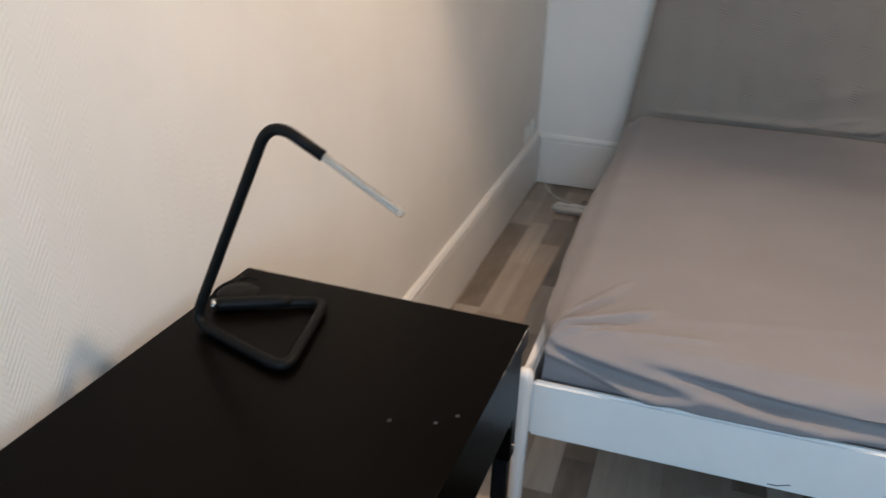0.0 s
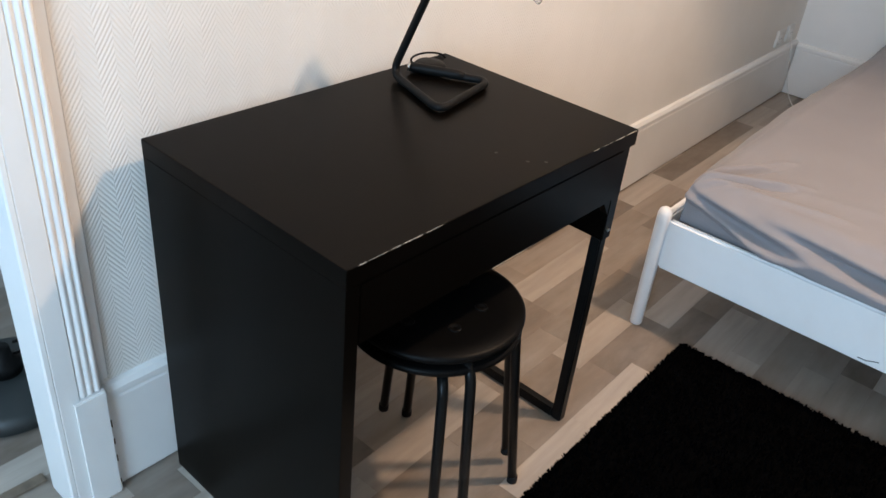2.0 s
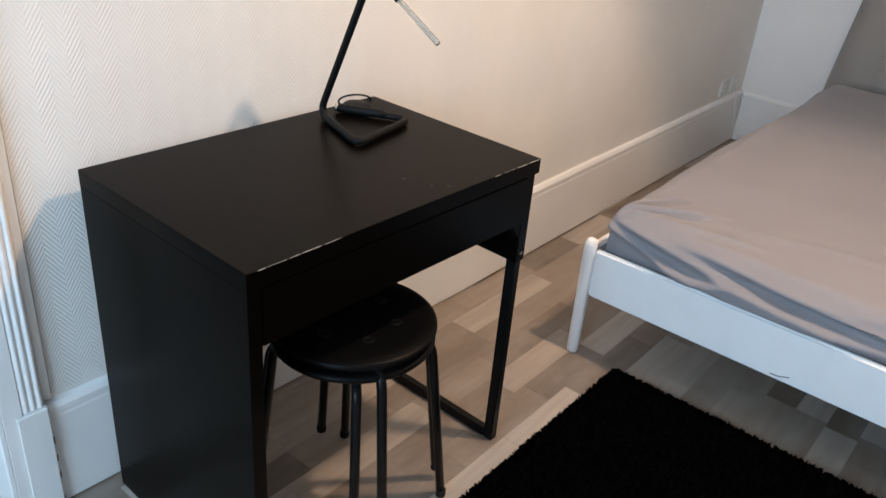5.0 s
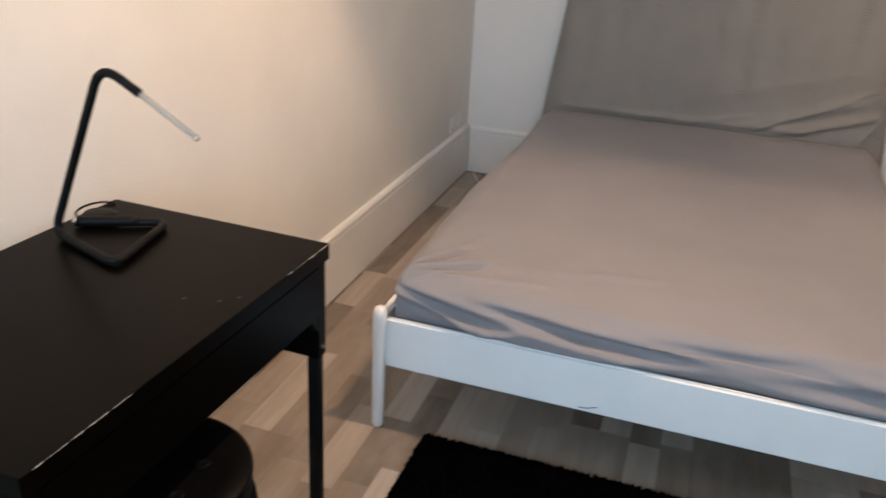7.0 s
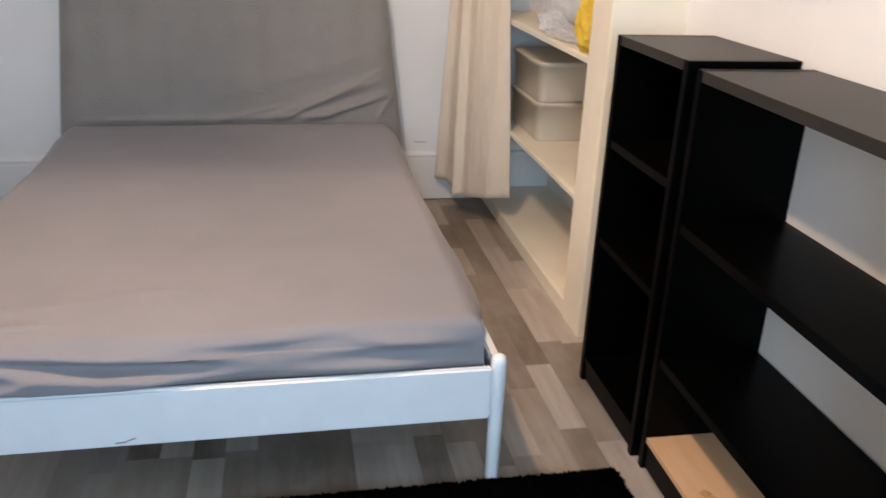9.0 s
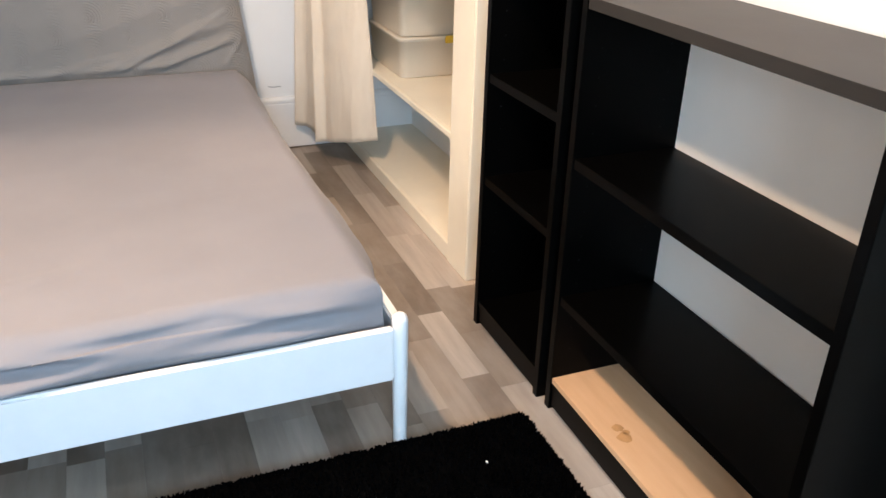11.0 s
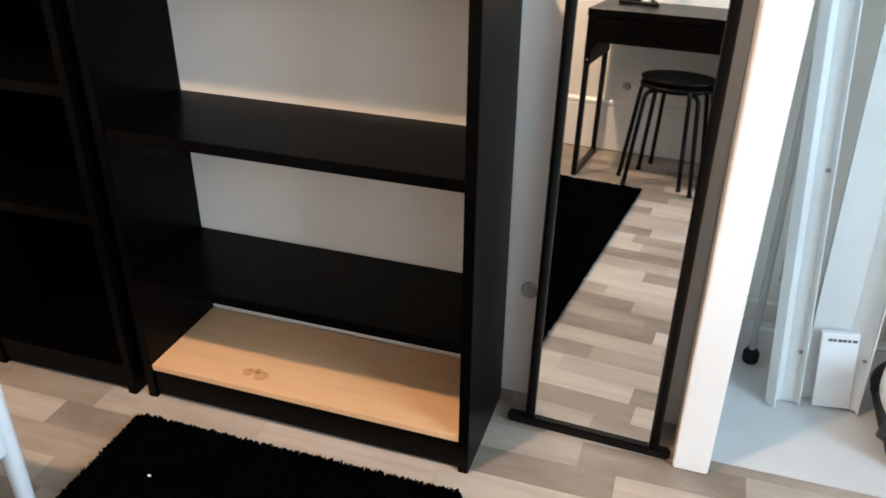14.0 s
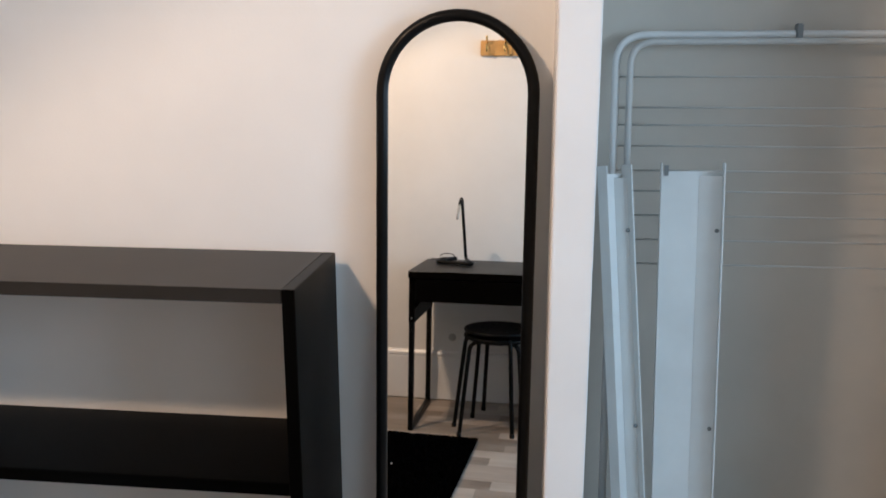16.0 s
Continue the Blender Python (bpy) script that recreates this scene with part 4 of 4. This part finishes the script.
def curtain():
    """Linen curtain gathered at the end of the alcove, its hem swung out over the floor."""
    c = thing("curtain", (2.3, 3.1, 0.13), "gathered beige linen curtain hanging at the alcove", "curtain")

    def at(u, v):
        k = 1 - v  # 0 at the top, 1 at the hem
        a = Vector((2.325 - 0.195 * k ** 0.5, 3.385, 0))
        b = Vector((2.356 + 0.008 * k, 3.34 - 0.46 * k, 0))
        p = a.lerp(b, u)
        nrm = Vector((-(b - a).y, (b - a).x, 0)).normalized()
        ph = 2 * math.pi * (1.25 * u + 0.13 * math.sin(6 * u + 0.6 * v) + 0.03 * math.sin(11 * u))
        amp = (0.024 + 0.006 * k) * (0.7 + 0.6 * noise.noise(Vector((u * 4, v * 1.5, 3))))
        off = amp * math.sin(ph) + 0.006 * noise.noise(Vector((u * 7, v * 3, 5))) + 0.0032 * noise.noise(Vector((u * 20, v * 30, 9))) - 0.04 * math.exp(-((u - 0.33 - 0.05 * k) / 0.035) ** 2)
        p += nrm * (off - 0.02)
        p.z = 2.27 - (2.27 - 0.104 - 0.07 * u * u + 0.01 * math.sin(5 * u) - 0.025 * max(0.0, min(1.0, (0.36 - u) * 9))) * k
        p.y = min(p.y, 3.408)
        return p

    bm = surface(110, 90, at)
    cloth = part("cloth", bm, LINEN, c, "", True)
    m = cloth.modifiers.new("thickness", "SOLIDIFY")
    m.thickness = 0.0018
    part("hem", surface(110, 2, lambda u, v: at(u, 0.012 + 0.002 * v) + Vector((-0.0012, -0.0012, 0))), LINEN, c, "", True)
    rod = thing("curtain_rod", (2.35, 2.65, 2.285), "white curtain rod over the alcove", "curtain rod")
    part("rod", tube([(2.345, 2.02, 2.285), (2.345, 3.432, 2.285)], 0.009, 12), BEDWHITE, rod, "", True)


alcove()
storage_box(0.4735, True)
storage_box(0.6405, False)
lump("plastic_bag", (2.545, 2.86, 0.943), (0.135, 0.30, 0.215), FILM, "crumpled clear plastic bag of bedding on the shelf", "bag", 3.1, 0.16, 0.07, 72)
lump("pillow", (2.57, 2.88, 0.944), (0.105, 0.26, 0.175), VACWHITE, "white bedding folded inside the plastic bag", "bedding", 5.2, 0.12)
lump("plastic_wrap", (2.455, 2.48, 0.943), (0.07, 0.16, 0.022), FILM, "crumpled clear plastic wrapping on the shelf", "wrapping", 8.4, 0.35, 0.25, 56)
lump("plastic_wrap", (2.43, 2.66, 0.943), (0.05, 0.09, 0.045), FILM, "small crumpled clear plastic bag on the shelf", "wrapping", 2.7, 0.35, 0.22, 48)
lump("dark_bundle", (2.60, 2.42, 0.942), (0.07, 0.11, 0.11), DARKCLOTH, "charcoal folded cloth on the shelf", "cloth", 1.3, 0.2)
lump("yellow_cloth", (2.412, 2.185, 0.942), (0.052, 0.058, 0.105), YELLOW, "crumpled yellow cloth beside the shelf edge", "cloth", 6.6, 0.35, 0.10)
curtain()


# ---- leaning mirror ----
def mirror():
    """Arched floor mirror in a round black frame on a bar foot, leaning back against the wall."""
    lean = Matrix.Translation((2.486, 0.148, 0.0)) @ Euler((0, 0, radians(-2.70))).to_matrix().to_4x4() @ Euler((radians(0.27), radians(3.31), 0)).to_matrix().to_4x4()
    t = thing("mirror", (2.486, 0.142, 0), "tall arched mirror in a black metal frame leaning on the wall", "mirror")
    w, high = 0.144, 1.373

    def arch(r, z0, n=26):
        pts = [(0, r, z0)]
        pts += [(0, r * math.cos(math.pi * i / n), high + r * math.sin(math.pi * i / n)) for i in range(n + 1)]
        return pts + [(0, -r, z0)]

    def put(name, bm, mat, parent, label="", smooth=True):
        bm.transform(lean)
        return part(name, bm, mat, parent, label, smooth)

    frame_part = put("frame", tube(arch(w, 0.012), 0.0115, 14), BLACKSTEEL, t)
    glass = arch(w - 0.004, 0.022)
    put("glass", extrude([(y, z) for _, y, z in glass], "x", 0.0, 0.004), MIRROR, t, "clear mirror glass", False)
    put("backing", extrude([(y, z) for _, y, z in glass], "x", 0.0045, 0.009), BLACKPLASTIC, t, "", False)
    put("foot_bar", box(-0.013, 0.013, -0.182, 0.197, 0.001, 0.024, 0.005), BLACKSTEEL, t, "", False)
    for y in (-w, w):
        for z in (0.55, 0.9, 1.28):
            put("bracket", lathe([(0.006, 0), (0.006, 0.012), (0.003, 0.014)], (0.0, y * 1.03, z), 10), BLACKSTEEL, frame_part)


mirror()


# ---- closet ----
def channel_board(name, foot, head, width, depth, turn, label):
    """A white steel channel: flat web with folded lips and bolt heads, leaning with its foot on the floor."""
    f, h = Vector(foot), Vector(head)
    up = (h - f).normalized()
    side = Vector((math.sin(turn), -math.cos(turn), 0))
    side = (side - up * side.dot(up)).normalized()
    out = side.cross(up)
    ln = (h - f).length
    rot = Matrix((( *side, 0), (*out, 0), (*up, 0), (0, 0, 0, 1))).transposed()
    rot.translation = f
    t = thing(name, foot, label, "board", "white boards in the closet")

    def put(n, bm, mat, parent, text=""):
        bm.transform(rot)
        return part(n, bm, mat, parent, text)

    web = put("web", box(0.0, width, 0.0, 0.004, 0.0, ln - 0.02), BOARDWHITE, t)
    lip_a = put("lip", box(-0.004, -0.0002, 0.0, depth, 0.0, ln, 0.001), BOARDWHITE, t)
    lip = put("lip", box(width + 0.0002, width + 0.004, 0.0, depth, 0.0, ln, 0.001), BOARDWHITE, t)
    put("crease", extrude([(width * 0.62, 0.0045), (width, depth * 0.55), (width, 0.0045)], "z", 0.0, ln - 0.03), BOARDWHITE, t)
    put("tab", box(0.004, 0.014, 0.006, 0.010, ln - 0.03, ln - 0.006), VACGREY, t, "dark slot at the top")
    for z in (0.14, 0.59, 1.055):
        if z < ln:
            b = lathe([(0.005, 0), (0.0048, 0.003), (0.002, 0.004)], (0, 0, 0), 10)
            b.transform(Matrix.Translation((width * 0.93, depth * 0.56, z)) @ Euler((radians(-90), 0, 0)).to_matrix().to_4x4())
            put("bolt", b, VACGREY, t, "small grey bolt head")
    return t


channel_board("channel_board", (2.808, -0.322, 0.003), (2.922, -0.306, 1.206), 0.132, 0.036, math.radians(-6), "tall white steel channel board leaning upright in the closet")
channel_board("channel_board", (2.758, -0.247, 0.003), (2.912, -0.160, 1.197), 0.062, 0.040, math.radians(28), "narrow white steel channel board leaning in the closet")


def drying_rack():
    """Folded wire laundry rack: tube loop, legs with black feet, thin rails."""
    r = thing("drying_rack", (3.0, -0.6, 0), "folded white wire drying rack leaning on the closet wall", "drying rack")

    def on(y, z, d=0.0):
        return (2.917 + 0.19 * z / 1.5 - d, y, z)

    part("loop", tube(rounded([on(-0.209, 0.02), on(-0.209, 1.497), on(-1.0, 1.497), on(-1.0, 0.02)], 0.075, 8), 0.0095, 12), RACKWHITE, r, "", True)
    part("inner_loop", tube(rounded([on(-0.241, 0.25, 0.024), on(-0.241, 1.480, 0.024), on(-0.97, 1.480, 0.024), on(-0.97, 0.25, 0.024)], 0.06, 8), 0.008, 12), RACKSHADED, r, "", True)
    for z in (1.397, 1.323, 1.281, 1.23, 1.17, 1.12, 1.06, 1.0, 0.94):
        part("rail", tube([on(-0.214, z), on(-0.993, z)], 0.0022, 8), RACKSHADED, r, "", True)
    part("cross_bar", tube([on(-0.212, 0.1), on(-0.993, 0.1)], 0.006, 10), RACKWHITE, r, "", True)
    part("clip", box(*(lambda p: (p[0] - 0.016, p[0] + 0.010, -0.645, -0.63, 1.482, 1.522))(on(0, 1.50)), 0.003), VACGREY, r, "small grey plastic clip")
    for y in (-0.209, -1.0):
        part("foot", lathe([(0.018, 0), (0.021, 0.008), (0.021, 0.026), (0.015, 0.036)], (on(y, 0)[0], y, 0.0025), 20), RUBBER, r, "black rubber foot", True)


def packet():
    p = thing("packet", (2.81, -0.41, 0), "slim white carton standing in front of the channel board", "carton")
    m = Matrix.Translation((2.785, -0.394, 0.0025)) @ Euler((radians(-5), radians(5), radians(2))).to_matrix().to_4x4()

    def put(n, bm, mat, parent, text=""):
        bm.transform(m)
        return part(n, bm, mat, parent, text)

    c = put("carton", box(-0.012, 0.006, -0.041, 0.041, 0.004, 0.208, 0.0015), CARTON, p)
    for i, w in enumerate((0.009, 0.007, 0.009, 0.008, 0.007, 0.010)):
        y = 0.026 - i * 0.0105
        put("print_bar", box(-0.0126, -0.0121, y - w, y, 0.186, 0.193), INK, c)


def vacuum():
    """Canister vacuum: white shell, big side wheel with white hub, grey hose wound on top."""
    v = thing("vacuum_cleaner", (2.70, -0.62, 0), "white and grey canister vacuum cleaner with coiled hose", "vacuum cleaner")
    cx, cy = 2.738, -0.632
    bm = bmesh.new()
    bmesh.ops.create_uvsphere(bm, u_segments=40, v_segments=24, radius=1)
    for q in bm.verts:
        s = q.co.copy()
        k = 1.0 - 0.25 * max(0, s.y)
        q.co = Vector((cx + 0.125 * math.copysign(abs(s.x) ** 0.7, s.x) * k, cy + 0.155 * math.copysign(abs(s.y) ** 0.75, s.y), 0.125 + 0.095 * math.copysign(abs(s.z) ** 0.75, s.z)))
    shell = part("shell", bm, VACWHITE, v, "", True)
    part("bumper", box(cx - 0.118, cx + 0.118, cy - 0.145, cy + 0.150, 0.025, 0.062, 0.018, seg=3), TYRE, v, "dark grey lower bumper")
    for x in (cx - 0.128, cx + 0.10):
        s = 1 if x > cx else -1
        wh = part("wheel", lathe([(0.02, -0.016), (0.062, -0.016), (0.068, -0.010), (0.068, 0.010), (0.062, 0.016), (0.02, 0.016)], (0, 0, 0), 40), TYRE, v, "", True)
        wh.matrix_basis = pose(x, cy + 0.085, 0.0705, 0, 90, 0)
        hub = part("hub", lathe([(0.053, 0), (0.053, 0.003), (0.046, 0.008), (0.015, 0.010)], (0, 0, 0.0165), 36), VACWHITE, wh, "white wheel hub", True)
        hub.matrix_basis = pose(0, 0, 0, 0 if s > 0 else 180, 0, 0)
    arch = [(cx - 0.127, cy + 0.085 + 0.078 * math.cos(a), 0.0705 + 0.078 * math.sin(a)) for a in (math.pi * (0.02 + 0.96 * k / 18) for k in range(19))]
    part("wheel_arch", tube(arch, 0.011, 8), TYRE, v, "black wheel arch", True)
    coil = [(cx + 0.02 + 0.115 * math.cos(a), cy - 0.035 + 0.135 * math.sin(a), 0.205 + 0.05 * a / 12 + 0.03 * math.sin(a + 2.4)) for a in (0.25 * i for i in range(52))]
    radii = [1 + 0.08 * (i % 2) for i in range(52)]
    part("hose", tube(coil, 0.019, 14, taper=radii), HOSE, v, "ribbed grey hose wound round the top", True)
    part("latch", box(cx - 0.09, cx - 0.02, cy + 0.125, cy + 0.166, 0.150, 0.190, 0.008), VACWHITE, v)
    part("button", lathe([(0.016, 0), (0.016, 0.008), (0.012, 0.012)], (cx - 0.075, cy + 0.085, 0.198), 20), GREEN, shell, "lime green button", True)
    part("knob", lathe([(0.010, 0), (0.009, 0.05), (0.006, 0.058)], (cx + 0.05, cy + 0.045, 0.245), 16), RED, v, "red plastic knob", True)
    part("grip", tube(rounded([(cx + 0.06, cy + 0.02, 0.20), (cx + 0.05, cy - 0.02, 0.31), (cx + 0.02, cy - 0.12, 0.31), (cx, cy - 0.15, 0.20)], 0.04, 6), 0.013, 12), BLACKPLASTIC, v, "", True)


drying_rack()
packet()
vacuum()


# ---- hall and unseen ceiling lamp ----
def floor_stand():
    s = thing("floor_stand", (-0.40, -0.17, 0), "round charcoal stand base with black clamp on the floor", "stand")
    cx, cy = -0.435, -0.140
    part("base", lathe([(0.150, 0), (0.158, 0.008), (0.155, 0.030), (0.140, 0.044), (0.05, 0.060), (0.03, 0.062)], (cx, cy, 0.0), 56), STANDGREY, s, "", True)
    hub = part("clamp", lathe([(0.038, 0.06), (0.036, 0.09), (0.022, 0.10), (0.02, 0.125)], (cx, cy, 0), 24), BLACKPLASTIC, s, "", True)
    for k in (-1, 1):
        part("wing", tube(rounded([(cx, cy + k * 0.02, 0.095), (cx + 0.02, cy + k * 0.055, 0.105), (cx + 0.02, cy + k * 0.06, 0.135), (cx, cy + k * 0.03, 0.125)], 0.015, 5), 0.004, 8), BLACKSTEEL, hub, "", True)


def ceiling_lamp():
    x, y, z = LAMP
    l = thing("ceiling_lamp", (x, y, 2.5), "small grey ceiling spotlight out of view, second head added, switched on", "lamp")
    # main head, then the head added for the alcove fill
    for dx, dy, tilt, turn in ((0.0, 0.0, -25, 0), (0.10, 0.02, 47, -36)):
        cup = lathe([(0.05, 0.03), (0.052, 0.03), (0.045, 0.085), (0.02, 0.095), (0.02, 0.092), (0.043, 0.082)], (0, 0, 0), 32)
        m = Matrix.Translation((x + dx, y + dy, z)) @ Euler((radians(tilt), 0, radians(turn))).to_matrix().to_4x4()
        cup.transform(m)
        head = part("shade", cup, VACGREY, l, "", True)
        joint = m @ Vector((0, 0, 0.094))
        part("arm", tube([joint, (joint.x, joint.y, 2.455)], 0.006, 8), VACGREY, head, "", True)
    part("canopy", lathe([(0.05, 0), (0.055, 0.01), (0.055, 0.0445)], (x + 0.04, y + 0.03, 2.455), 32), VACGREY, l, "", True)


floor_stand()
ceiling_lamp()


# ---- floor staves, last ----
def floor():
    slab = setting("floor", box(-2.6, 2.715, -2.42, 3.433, -0.1, -0.004), SUBFLOOR, "washed grey-brown oak laminate in short staves", "floor")
    wide, gap = 0.0845, 0.0002
    lengths = (0.29, 0.36, 0.43)
    shared = {}
    for ln in lengths:
        bm = box(0, wide - gap, 0, ln - gap, -0.004, 0, 0.0002, seg=1)
        me = bpy.data.meshes.new("stave")
        bm.to_mesh(me)
        bm.free()
        me.materials.append(LAMINATE)
        shared[ln] = me
    rnd = random.Random(21)
    verts, faces, count = [], [], 0
    x = -2.6
    while x < 2.70:
        y = -2.42 + rnd.uniform(-0.3, 0)
        while y < 3.433:
            ln = rnd.choice(lengths)
            lo, hi = max(y, -2.42), min(y + ln, 3.433)
            xr = min(x + wide, 2.715)
            whole = y >= -2.42 and y + ln <= 3.433 and x + wide <= 2.715
            if hi - lo > 0.02:
                if whole and count < 300 and x > 0.0 and -0.35 < y < 3.1 and not (0.6 < x < 1.75 and y > 1.5) and not (x > 2.3 and y < 1.6):
                    o = new("stave", shared[ln])
                    o.parent, o.location = slab, (x, y, 0)
                    count += 1
                else:
                    k = len(verts)
                    for zz in (-0.004, 0.0):
                        verts += [(x, lo, zz), (xr - gap, lo, zz), (xr - gap, hi - gap, zz), (x, hi - gap, zz)]
                    faces += [(k + 4, k + 5, k + 6, k + 7), (k, k + 1, k + 5, k + 4), (k + 1, k + 2, k + 6, k + 5), (k + 2, k + 3, k + 7, k + 6), (k + 3, k, k + 4, k + 7)]
            y += ln
        x += wide
    me = bpy.data.meshes.new("more_staves")
    me.from_pydata(verts, [], faces)
    me.materials.append(LAMINATE)
    rest = new("more_staves", me)
    rest.parent = slab
    tagged(rest, kind="stuff")


floor()
